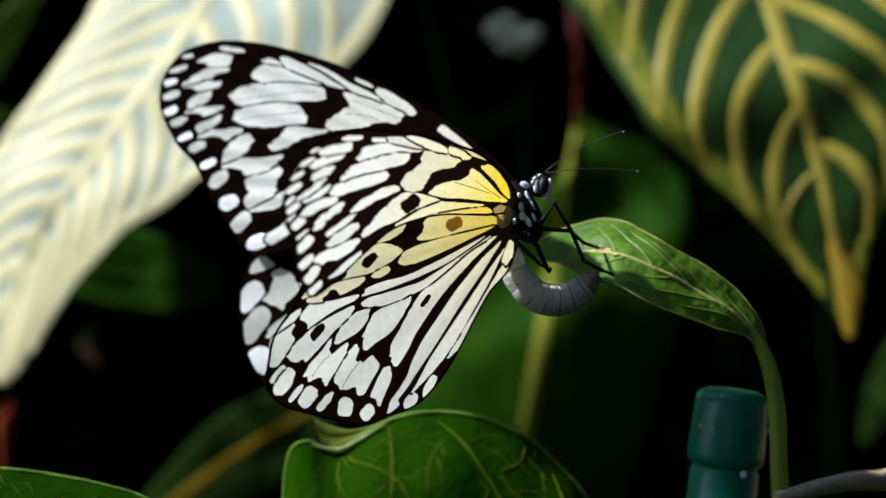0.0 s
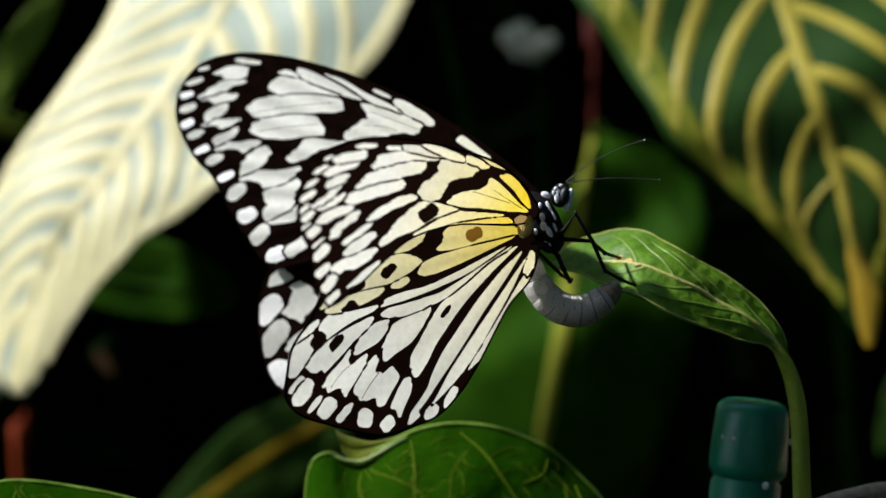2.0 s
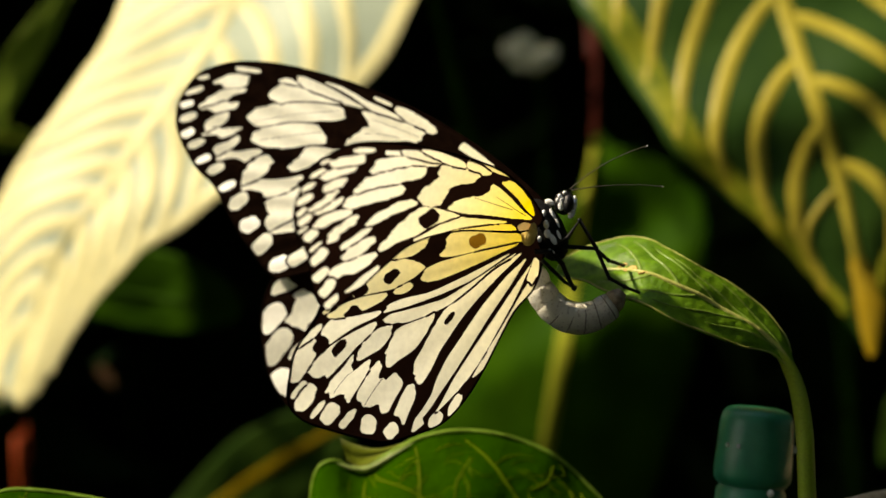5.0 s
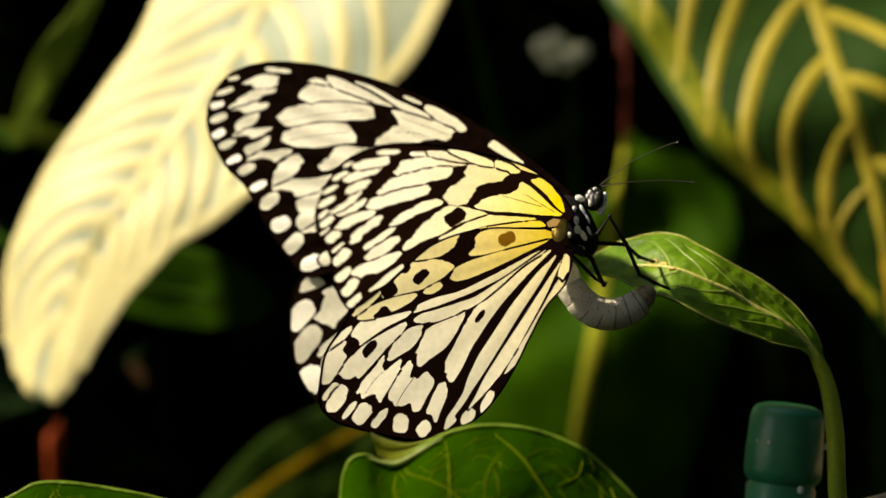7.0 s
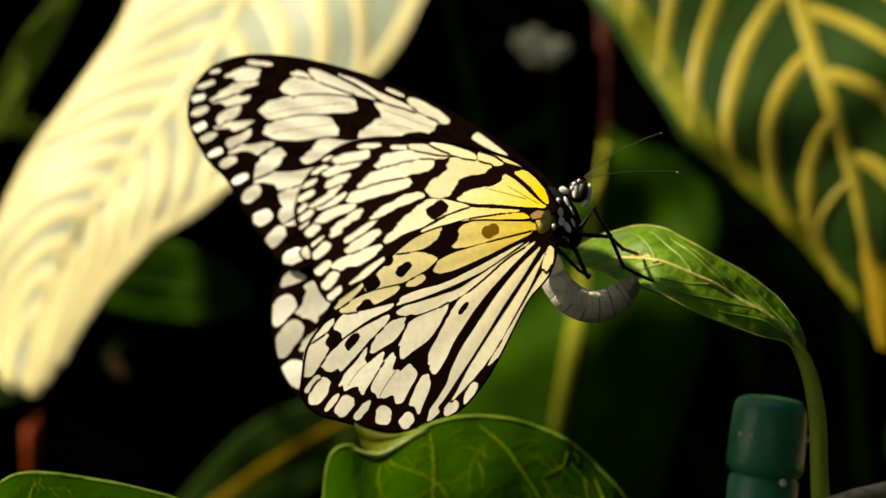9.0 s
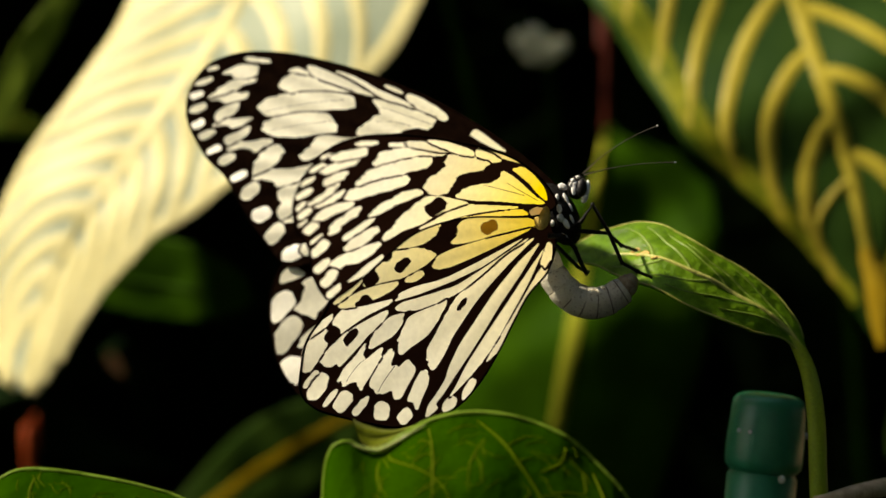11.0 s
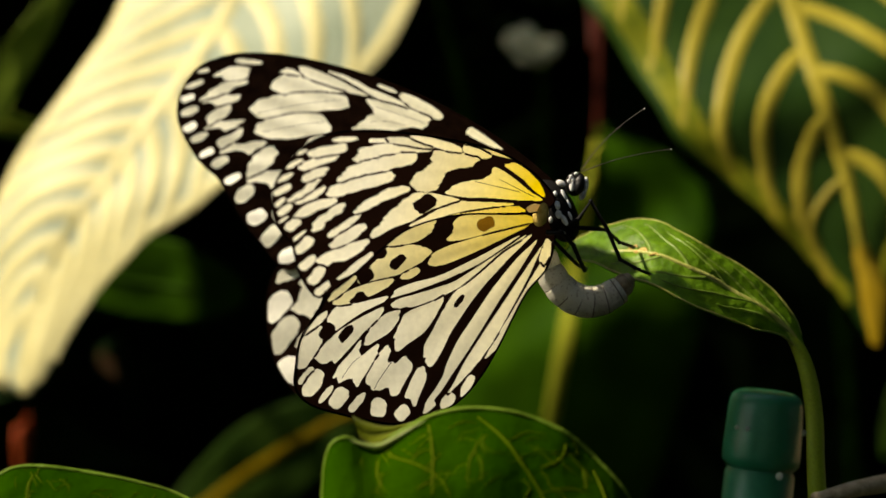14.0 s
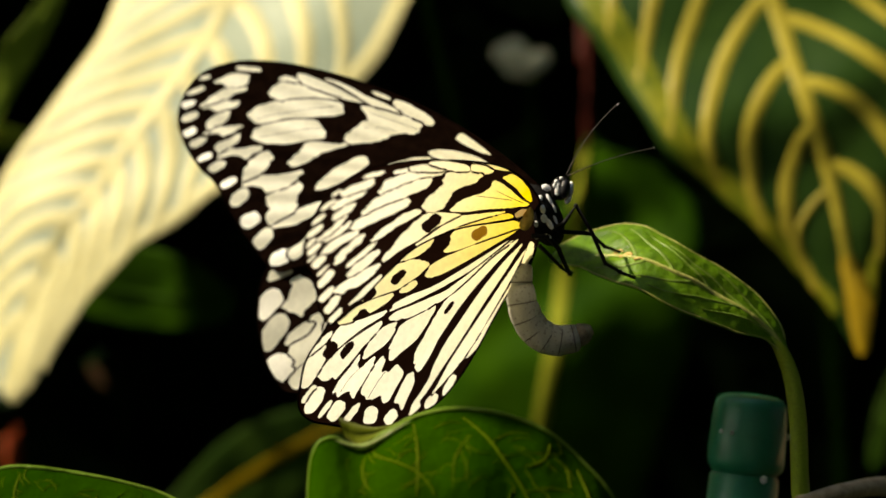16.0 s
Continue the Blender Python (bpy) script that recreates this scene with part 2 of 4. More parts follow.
            out.append(0.5 * (2 * b + (c - a) * t + (2 * a - 5 * b + 4 * c - d) * t * t + (3 * b - a - 3 * c + d) * t ** 3))
    if not closed:
        out.append(p[-1].copy())
    return out


def tube(bm, pts, radii, n=8, flat=1.0):
    """A tapered round stem along points; radii: a list to spread along it."""
    rings = []
    side = None
    for i, p in enumerate(pts):
        a, b = pts[max(i - 1, 0)], pts[min(i + 1, len(pts) - 1)]
        tan = (b - a).normalized()
        if side is None:
            side = tan.cross(Vector((0.1, 1, 0.2))).normalized()
        side = (side - tan * side.dot(tan)).normalized()
        up = tan.cross(side)
        f = i / (len(pts) - 1) * (len(radii) - 1)
        j = min(int(f), len(radii) - 2)
        r = radii[j] + (radii[j + 1] - radii[j]) * (f - j)
        rings.append([bm.verts.new(p + (side * math.cos(t) + up * math.sin(t) * flat) * r)
                      for t in (2 * math.pi * k / n for k in range(n))])
    for a, b in zip(rings, rings[1:]):
        for k in range(n):
            bm.faces.new((a[k], a[(k + 1) % n], b[(k + 1) % n], b[k]))
    for ring in (rings[0], rings[-1]):
        bm.faces.new(ring)
    return bm


def stem(name, pts, radii, material, parent, label="", n=8, steps=6, origin=None):
    o = origin if origin is not None else Vector((0, 0, 0))
    return part(name, tube(bmesh.new(), [q - o for q in spline(pts, steps)], radii, n), material, parent, label)


def blob(bm, centre, size, turn=None, u=14, v=9):
    r = bmesh.ops.create_uvsphere(bm, u_segments=u, v_segments=v, radius=1.0)
    m = Matrix.Translation(centre) @ (turn or Matrix()) @ Matrix.Diagonal((*size, 1))
    bmesh.ops.transform(bm, matrix=m, verts=r["verts"])
    return bm


def lathe(bm, base, axis, profile, n=28):
    side = axis.cross(Vector((0, 1, 0))).normalized()
    fro = side.cross(axis)
    rows = [[bm.verts.new(base + axis * h + (side * math.cos(a) + fro * math.sin(a)) * r) for a in (2 * math.pi * k / n for k in range(n))] for h, r in profile]
    for a, b in zip(rows, rows[1:]):
        for k in range(n):
            bm.faces.new((a[k], a[(k + 1) % n], b[(k + 1) % n], b[k]))
    for r in (rows[0], rows[-1]):
        bm.faces.new(r)
    return bm


# ---------------------------------------------------------------- leaves
class Blade:
    """A leaf's surface: u runs from the stalk to the tip, v from -1 to 1 across."""

    def __init__(self, line, side, left, right, fold=0.15, droop=0.0, wave=0.0, power=0.75, peak=0.45, seed=1, table=None, ridge=None):
        self.line = spline(line, 12)
        self.side, self.left, self.right = Vector(side).normalized(), left, right
        self.fold, self.droop, self.wave, self.power, self.peak, self.seed, self.table, self.ridge = fold, droop, wave, power, peak, seed, table, ridge

    def spine(self, u):
        f = min(max(u, 0), 1) * (len(self.line) - 1)
        i = min(int(f), len(self.line) - 2)
        return self.line[i].lerp(self.line[i + 1], f - i), (self.line[min(i + 2, len(self.line) - 1)] - self.line[max(i - 1, 0)]).normalized()

    def width(self, u):
        k = math.log(0.5) / math.log(self.peak)
        s = math.sin(math.pi * min(max(u, 0.0), 1.0) ** k)
        return max(s, 0.0) ** self.power

    def half(self, u, v):
        """Half the width at u, on the side of v."""
        k = 2 if v > 0 else 1
        if not self.table:
            return (self.right if v > 0 else self.left) * self.width(u)
        for p, q in zip(self.table, self.table[1:]):
            if u <= q[0]:
                f = (u - p[0]) / (q[0] - p[0])
                f = 0.5 * f + 0.5 * f * f * (3 - 2 * f)
                return (p[k] + (q[k] - p[k]) * f) * (self.right if v > 0 else self.left)
        return 0.0

    def at(self, u, v, lift=0.0):
        p, tan = self.spine(u)
        side = (self.side - tan * self.side.dot(tan)).normalized()
        up = side.cross(tan)
        h = self.half(u, v)
        wob = self.wave * h * noise.noise(Vector((u * 7, v * 1.6, self.seed * 9.7)))
        q = p + side * (v * h) + up * (self.fold * abs(v) * h - self.droop * v * v * h + wob + lift)
        if self.ridge:
            # an added crease from a to b that shapes a band of sun: the blade falls back on both of its sides, above it
            # over a short way only
            a, b, way, above, below = self.ridge
            run = b - a
            t = ((q.x - a.x) * run.z - (q.z - a.z) * run.x) / math.hypot(run.x, run.z)
            soft = 0.004
            over = 0.5 * (t + math.hypot(t, soft))
            under = 0.5 * (-t + math.hypot(t, soft))
            q.y += below * over + above * under * math.exp(-0.5 * (under / way) ** 2)
        return q

    def sheet(self, nu=40, nv=18, thick=0.0005):
        bm = bmesh.new()
        top = [[bm.verts.new(self.at(i / nu, 2 * j / nv - 1)) for j in range(nv + 1)] for i in range(nu + 1)]
        low = [[bm.verts.new(self.at(i / nu, 2 * j / nv - 1, -thick)) for j in range(nv + 1)] for i in range(nu + 1)]
        for i in range(nu):
            for j in range(nv):
                bm.faces.new((top[i][j], top[i][j + 1], top[i + 1][j + 1], top[i + 1][j]))
                bm.faces.new((low[i][j], low[i + 1][j], low[i + 1][j + 1], low[i][j + 1]))
            for j in (0, nv):
                bm.faces.new((top[i][j], top[i + 1][j], low[i + 1][j], low[i][j]))
        return bm

    def strip(self, path, widths, lift=0.0004, n=18):
        """A raised vein; path: s from 0 to 1 gives (u, v); widths at its start, middle and end in metres."""
        bm = bmesh.new()
        rows = []
        for i in range(n + 1):
            s = i / n
            a, b = self.at(*path(max(s - 0.02, 0))), self.at(*path(min(s + 0.02, 1)))
            c = self.at(*path(s))
            e = 0.01
            u, v = path(s)
            nrm = (self.at(min(u + e, 1), v) - self.at(max(u - e, 0), v)).cross(self.at(u, min(v + e, 1)) - self.at(u, max(v - e, -1)))
            nrm = nrm.normalized() if nrm.length > 1e-12 else Vector((0, -1, 0))
            if nrm.dot(self.side.cross(self.spine(u)[1])) < 0:
                nrm = -nrm
            across = (b - a).normalized().cross(nrm)
            w = (widths[0] * (1 - 2 * s) + widths[1] * 2 * s) if s < 0.5 else (widths[1] * (2 - 2 * s) + widths[2] * (2 * s - 1))
            rows.append([bm.verts.new(c + across * (k * w / 2) + nrm * (lift * (1.0 - 0.9 * k * k)))
                         for k in (-1.0, -0.6, 0.0, 0.6, 1.0)])
        for a, b in zip(rows, rows[1:]):
            for k in range(4):
                bm.faces.new((a[k], a[k + 1], b[k + 1], b[k]))
        return bm


def side_vein(u0, du, sign, reach=0.92, curve=1.7, rise=0.62):
    return lambda s: (min(max(u0 + du * s ** curve, 0.0), 0.995), sign * reach * s ** rise)


def midrib(u0=0.0, u1=0.985):
    return lambda s: (u0 + (u1 - u0) * s, 0.0)


def margin(sign, at=0.965, u0=0.04, u1=0.93):
    return lambda s: (u0 + (u1 - u0) * s, sign * at)


# ---------------------------------------------------------------- wings
class Wing:
    """A wing sheet, hinged at its root; depth rises with the distance from the body's axis. Fine pleats run along the veins."""

    def __init__(self, root, d0, slope, bow, pleat):
        self.root, self.d0, self.slope, self.bow, self.pleat = root, d0, slope, bow, pleat
        self.origin = spot(*root, d0)

    def place(self, x, y, lift=0.0):
        dx, dy = x - self.root[0], y - self.root[1]
        a, b = dx * 0.89 + dy * 0.46, -dx * 0.46 + dy * 0.89
        fold = self.pleat[0] * math.hypot(dx, dy) / 600 * math.sin(math.atan2(dy, -dx) * 360 / self.pleat[1] + 0.7)
        return spot(x, y, self.d0 + UNIT * (self.slope * a + self.bow * (a * a * 0.6 - b * b) / 1000 + fold) - lift) - self.origin


def inside(x, y, ring):
    """Which of the places lie within the ring."""
    hit = np.zeros(x.shape, bool)
    for (x0, y0), (x1, y1) in zip(ring, ring[1:] + ring[:1]):
        if y0 != y1:
            hit ^= ((y0 > y) != (y1 > y)) & (x < (x1 - x0) * (y - y0) / (y1 - y0) + x0)
    return hit


def cell_outline(x0, y0, x1, y1, w0, wm, w1, bend=0.0, n=22):
    """A wing cell from one end to the other, with its widths at start, middle and end."""
    a, b = Vector((x0, y0)), Vector((x1, y1))
    run = b - a
    nrm = Vector((-run.y, run.x)).normalized()
    up, low = [], []
    for i in range(n + 1):
        s = 0.5 - 0.5 * math.cos(math.pi * i / n)
        c = a + run * s + nrm * (bend * 4 * s * (1 - s))
        e = min(s, 1 - s) / (0.12 + 0.30 * (1 - min(w0 if s < 0.5 else w1, wm) / wm))
        e = min(e, 1.0) ** 0.8
        w = (w0 if s < 0.5 else w1) * (1 - e) + wm * e
        round_end = (1 - abs(2 * s - 1) ** 14) ** 0.5
        jag = 1 + 0.16 * noise.noise(Vector((c.x * 0.09, c.y * 0.09, 3.1))) + 0.05 * noise.noise(Vector((c.x * 0.3, c.y * 0.3, 7.7)))
        h = max(w, 1.5) * 0.5 * max(round_end, 0.0) * jag
        up.append(c + nrm * h)
        low.append(c - nrm * h)
    return [(q.x, q.y) for q in up[:-1] + low[:0:-1]]


def vein_outline(x0, y0, x1, y1, x2, y2, w0, w1, n=14):
    """A dark vein through three places."""
    a, m, b = Vector((x0, y0)), Vector((x1, y1)), Vector((x2, y2))
    c = 2 * m - (a + b) / 2
    up, low = [], []
    for i in range(n + 1):
        s = i / n
        p = a * (1 - s) ** 2 + c * 2 * s * (1 - s) + b * s * s
        t = ((c - a) * (1 - s) + (b - c) * s).normalized()
        h = (w0 + (w1 - w0) * s) / 2
        up.append((p.x - t.y * h, p.y + t.x * h))
        low.append((p.x + t.y * h, p.y - t.x * h))
    return up + low[::-1]


def patch_outline(row, rounds=2, cut=0.15):
    """A wing cell between its corners, with the corners worn round."""
    ring = [Vector(q) for q in zip(row[::2], row[1::2])]
    for _ in range(rounds):
        ring = [q for a, b in zip(ring, ring[1:] + ring[:1]) for q in (a.lerp(b, cut), a.lerp(b, 1 - cut))]
    return [(q.x, q.y) for q in ring]


NET = 1.1


def make_wing(name, root, d0, slope, bow, pleat, shape, cells, parent, label):
    """cells: rows of (kind, material, rows); a later row lies over the earlier ones. Each clear cell is a piece of the wing,
    set into the dark net; marks and veins belong to that net."""
    w = Wing(root, d0, slope, bow, pleat)
    rim = spline([(x, y, 0) for x, y in shape], 8, True)
    ring = [(q.x, q.y) for q in rim]
    lo, hi = [min(q[k] for q in ring) for k in (0, 1)], [max(q[k] for q in ring) for k in (0, 1)]
    xs, ys = np.arange(lo[0], hi[0], NET), np.arange(lo[1], hi[1], NET)
    gx, gy = np.meshgrid(xs + NET / 2, ys + NET / 2)
    owner = np.where(inside(gx, gy, ring), 0, -1)
    # cell ends run into teeth along the veins
    ang, far = np.arctan2(gy - root[1], gx - root[0]), np.hypot(gx - root[0], gy - root[1])
    tooth = sum(a * np.sin(ang * f + far * g + p + len(label) + 1.5 * np.sin(ang * f * 0.37 + far * 0.03)) for a, f, g, p in
                ((0.55, 43, 0.006, 0.3), (0.45, 79, -0.008, 1.9), (0.45, 173, 0.011, 0.8))) * np.clip(far / 300, 0.2, 1.0)
    pieces = [(name, M_BLACK)]
    for kind, material, rows in cells:
        for row in rows:
            if kind == "grow":
                # the newest cells widen until a vein parts them
                for _ in range(row[0]):
                    old = owner.copy()
                    for dj, di in ((0, 1), (1, 0), (0, -1), (-1, 0)):
                        other = np.roll(np.roll(old, dj, 0), di, 1)
                        take = (owner == 0) & (other >= len(pieces) - row[1])
                        owner[take] = other[take]
                continue
            hole = vein_outline(*row) if kind == "vein" else patch_outline(row) if kind == "patch" else cell_outline(*row)
            hx, hy = [q[0] for q in hole], [q[1] for q in hole]
            i0, i1 = np.searchsorted(xs, (min(hx) - 9, max(hx) + 9))
            j0, j1 = np.searchsorted(ys, (min(hy) - 9, max(hy) + 9))
            part_of = owner[j0:j1, i0:i1]
            own = 0
            if kind not in ("vein", "mark"):
                own = len(pieces)
                pieces.append(("wing_spot" if kind == "spot" else "wing_cell", material))
            k = {"vein": 0.4, "mark": 2.2, "spot": 1.0, "patch": 3.4}.get(kind, 1.6) * tooth[j0:j1, i0:i1]
            a = ang[j0:j1, i0:i1]
            part_of[inside(gx[j0:j1, i0:i1] + k * np.cos(a), gy[j0:j1, i0:i1] + k * np.sin(a), hole) & (part_of >= 0)] = own
    # a thin dark vein stays between neighbouring cells
    soft = [k for k, q in enumerate(pieces) if q[0] == "wing_spot"]
    seam = np.zeros(owner.shape, bool)
    for dj, di in ((0, 1), (1, 0), (0, -1), (-1, 0)):
        other = np.roll(np.roll(owner, dj, 0), di, 1)
        seam |= (owner > 0) & (other > 0) & (owner != other) & ~np.isin(owner, soft) & ~np.isin(other, soft)
    for dj, di in ((0, 1), (1, 0), (0, -1)):
        seam |= np.roll(np.roll(seam, dj, 0), di, 1) & (owner > 0)
    owner[seam] = 0
    nets = [({}, [], []) for _ in pieces]
    for j, i in zip(*np.nonzero(owner >= 0)):
        index, verts, faces = nets[owner[j, i]]
        quad = []
        for c in ((i, j), (i + 1, j), (i + 1, j + 1), (i, j + 1)):
            if c not in index:
                index[c] = len(verts)
                verts.append(w.place(lo[0] + c[0] * NET, lo[1] + c[1] * NET))
            quad.append(index[c])
        faces.append(quad)
    ob = None
    for (piece, material), (_, verts, faces) in zip(pieces, nets):
        if not faces:
            continue
        me = bpy.data.meshes.new(piece)
        me.from_pydata(verts, [], faces)
        me.polygons.foreach_set("use_smooth", [True] * len(faces))
        me.materials.append(material)
        o = new(piece, me)
        if ob is None:
            ob = placed(tagged(o, label), w.origin - parent.location)
            ob.parent = parent
        else:
            o.parent = ob
            if piece == "wing_spot":
                tagged(o, "small brown spot")
    part("wing_margin", tube(bmesh.new(), [w.place(q.x, q.y) for q in rim + rim[:1]], [0.00020, 0.00020], 6, 0.7), M_BLACK, ob)
    return ob


butterfly = thing("butterfly", spot(985, 400), "black and cream paper kite butterfly laying eggs under a leaf", "butterfly")

# near forewing, half open; cells are given by their corners, from the tip of the wing inwards
NEAR_FORE_SHAPE = [(985, 372), (975, 342), (940, 305), (890, 277), (800, 255), (700, 243), (625, 250), (572, 279), (538, 322),
                   (522, 365), (526, 405), (548, 442), (556, 490), (572, 524), (590, 534), (632, 506), (690, 455), (745, 414), (830, 391), (940, 390)]
NEAR_MARGIN = [(632, 260, 674, 257, 4, 9, 5), (571, 285, 590, 277, 3, 6, 3), (552, 309, 580, 294, 3, 9, 5), (534, 333, 560, 318, 3, 8, 5),
               (528, 356, 555, 338, 6, 12, 6), (525, 377, 545, 361, 3, 7, 4), (529, 391, 553, 373, 6, 12, 6), (532, 405, 547, 393, 3, 5, 3),
               (541, 417, 567, 398, 9, 14, 8), (551, 436, 573, 418, 3, 6, 3), (555, 457, 582, 430, 9, 17, 10), (559, 486, 586, 463, 9, 14, 8),
               (571, 512, 597, 482, 9, 17, 10), (581, 530, 606, 508, 8, 12, 7)]
NEAR_TEETH = [(590, 286, 603, 276, 625, 270, 656, 267, 650, 276, 628, 285, 604, 289), (570, 306, 588, 298, 612, 290, 642, 286, 626, 296, 600, 305, 582, 312),
              (573, 332, 584, 319, 600, 312, 623, 308, 607, 320, 590, 329), (548, 367, 565, 356, 579, 344, 593, 331, 603, 328, 599, 339, 586, 351, 572, 361),
              (558, 369, 578, 357, 595, 350, 619, 341, 606, 351, 588, 361, 570, 369), (555, 395, 565, 385, 580, 374, 600, 366, 630, 362, 618, 373, 598, 381, 578, 391)]
NEAR_TEETH_LOW = [(582, 420, 590, 405, 601, 396, 615, 385, 628, 374, 641, 371, 634, 383, 620, 395, 607, 403, 600, 414), (606, 430, 624, 416, 645, 401, 666, 388, 660, 399, 640, 413, 622, 425),
                  (608, 446, 620, 432, 641, 421, 660, 409, 673, 408, 660, 425, 641, 439, 620, 447), (590, 471, 600, 461, 620, 452, 650, 441, 679, 433, 668, 446, 650, 459, 631, 470, 614, 470, 605, 478),
                  (618, 503, 640, 485, 655, 472, 681, 455, 676, 466, 660, 481, 641, 493)]
NEAR_LONG = [(664, 293, 672, 280, 690, 272, 720, 267, 765, 271, 800, 278, 770, 280, 735, 282, 700, 288, 680, 294, 668, 299),
             (629, 331, 640, 320, 660, 307, 690, 294, 730, 285, 768, 282, 770, 289, 761, 299, 745, 306, 720, 311, 690, 318, 655, 326, 640, 333),
             (611, 357, 622, 345, 650, 330, 690, 318, 722, 315, 726, 323, 719, 334, 700, 339, 670, 347, 640, 355, 622, 359)]
NEAR_LONG_LOW = [(654, 385, 665, 374, 690, 360, 720, 345, 740, 340, 754, 347, 740, 353, 715, 363, 695, 371, 675, 381, 662, 389),
                 (679, 428, 690, 412, 705, 398, 718, 384, 735, 368, 760, 353, 790, 354, 832, 365, 815, 372, 780, 381, 750, 400, 720, 412, 695, 425, 683, 431)]
NEAR_EDGE = [(692, 261, 722, 261, 3, 6, 3), (722, 259, 797, 275, 6, 13, 3, -2), (762, 256, 842, 281, 4, 14, 11, -2),
             (851, 268, 927, 294, 3, 6, 2), (846, 275, 889, 290, 13, 17, 5)]
NEAR_DISC = [(750, 336, 762, 322, 780, 312, 792, 300, 795, 280, 830, 282, 871, 290, 866, 299, 850, 309, 825, 310, 812, 318, 806, 330, 795, 345, 780, 351, 763, 348),
             (807, 354, 825, 340, 850, 333, 875, 330, 888, 322, 892, 308, 910, 318, 930, 335, 950, 355, 969, 367, 930, 366, 880, 361, 840, 360),
             (742, 412, 770, 396, 800, 379, 825, 368, 870, 370, 926, 373, 880, 378, 820, 387, 788, 397)]
NEAR_YELLOW = [(909, 305, 930, 302, 948, 317, 963, 335, 969, 350, 971, 363, 955, 350, 940, 331, 920, 314), (798, 398, 830, 388, 880, 380, 925, 377, 940, 386, 900, 387, 860, 389, 820, 395)]
NEAR_HINGE = [(938, 381, 952, 373, 966, 377, 973, 390, 969, 404, 955, 401)]
NEAR_SPOT = [(757, 382, 791, 361, 18, 25, 18)]
NEAR_VEINS = [(858, 333, 885, 340, 930, 352, 0.8, 1.2), (900, 330, 925, 345, 955, 362, 0.8, 1.2)]
near_fore = make_wing("forewing", (978, 366), -0.004, 0.95, 0.12, (1.3, 9.0), NEAR_FORE_SHAPE,
                      [("cell", M_NEAR, NEAR_MARGIN), ("patch", M_NEAR, NEAR_TEETH), ("patch", M_NEAR, NEAR_TEETH_LOW), ("grow", None, [(1, 11)]), ("patch", M_NEAR, NEAR_LONG), ("patch", M_NEAR, NEAR_LONG_LOW),
                       ("cell", M_NEAR, NEAR_EDGE), ("patch", M_NEAR, NEAR_DISC), ("patch", M_GOLD, NEAR_YELLOW), ("patch", M_TAN, NEAR_HINGE), ("grow", None, [(1, 27)]), ("mark", M_BLACK, NEAR_SPOT),
                       ("vein", M_BLACK, NEAR_VEINS)],
                      butterfly, "cream forewing with yellow base and black veins")

# near hindwing
NEAR_HIND_SHAPE = [(985, 405), (940, 386), (830, 384), (740, 405), (650, 465), (600, 512), (576, 562), (545, 612), (536, 655), (534, 702), (560, 731),
                   (610, 747), (665, 759), (712, 764), (760, 750), (812, 727), (853, 683), (885, 630), (912, 576), (938, 528), (970, 490), (984, 450)]
HIND_FOLD = [(800, 438, 812, 425, 816, 402, 840, 392, 885, 388, 925, 390, 957, 402, 920, 412, 870, 424, 825, 436),
             (687, 446, 700, 430, 720, 418, 745, 408, 781, 402, 778, 411, 768, 426, 755, 436, 740, 441, 710, 448),
             (647, 513, 660, 495, 672, 480, 688, 466, 694, 455, 715, 449, 745, 448, 776, 456, 760, 470, 740, 485, 715, 498, 690, 503, 660, 511),
             (769, 477, 775, 463, 800, 451, 850, 435, 900, 420, 947, 408, 900, 432, 840, 461, 800, 478, 778, 483)]
HIND_FOLD_LOW = [(717, 506, 730, 495, 753, 486, 748, 498, 735, 505), (604, 551, 615, 538, 640, 525, 670, 515, 707, 507, 700, 518, 680, 529, 655, 541, 630, 553, 612, 554),
                 (592, 547, 605, 528, 620, 515, 641, 502, 640, 511, 625, 526, 608, 540)]
HIND_FOLD_SPOT = [(703, 487, 726, 465, 14, 18, 6), (678, 470, 692, 448, 10, 20, 10), (648, 512, 672, 494, 10, 20, 14), (634, 558, 658, 534, 14, 24, 14)]
HIND_BROWN = [(854, 416, 882, 402, 12, 22, 14)]
HIND_RAYS = [(699, 542, 708, 527, 730, 517, 790, 500, 850, 470, 938, 422, 860, 478, 800, 507, 740, 530), (699, 553, 715, 542, 760, 530, 810, 513, 870, 474, 948, 420, 880, 482, 820, 522, 780, 543, 740, 556, 715, 559),
             (704, 632, 708, 608, 716, 590, 722, 572, 740, 560, 770, 549, 798, 532, 790, 552, 775, 580, 755, 606, 730, 622, 715, 636),
             (762, 662, 757, 640, 765, 612, 785, 575, 800, 548, 812, 530, 850, 500, 900, 455, 955, 422, 905, 472, 860, 522, 830, 562, 805, 602, 785, 642, 771, 664)]
HIND_RAYS_LOW = [(756, 744, 760, 725, 775, 705, 790, 680, 800, 650, 820, 610, 850, 565, 880, 520, 920, 470, 962, 430, 925, 491, 890, 543, 860, 593, 835, 633, 810, 670, 790, 702, 776, 719, 778, 731, 765, 742),
                 (794, 716, 810, 690, 830, 650, 862, 600, 902, 540, 940, 482, 969, 440, 937, 510, 907, 565, 882, 612, 857, 648, 832, 678, 812, 698),
                 (860, 652, 880, 615, 910, 566, 945, 505, 976, 452, 979, 470, 952, 520, 917, 580, 886, 632), (958, 474, 963, 455, 972, 433, 981, 440, 979, 466, 968, 484)]
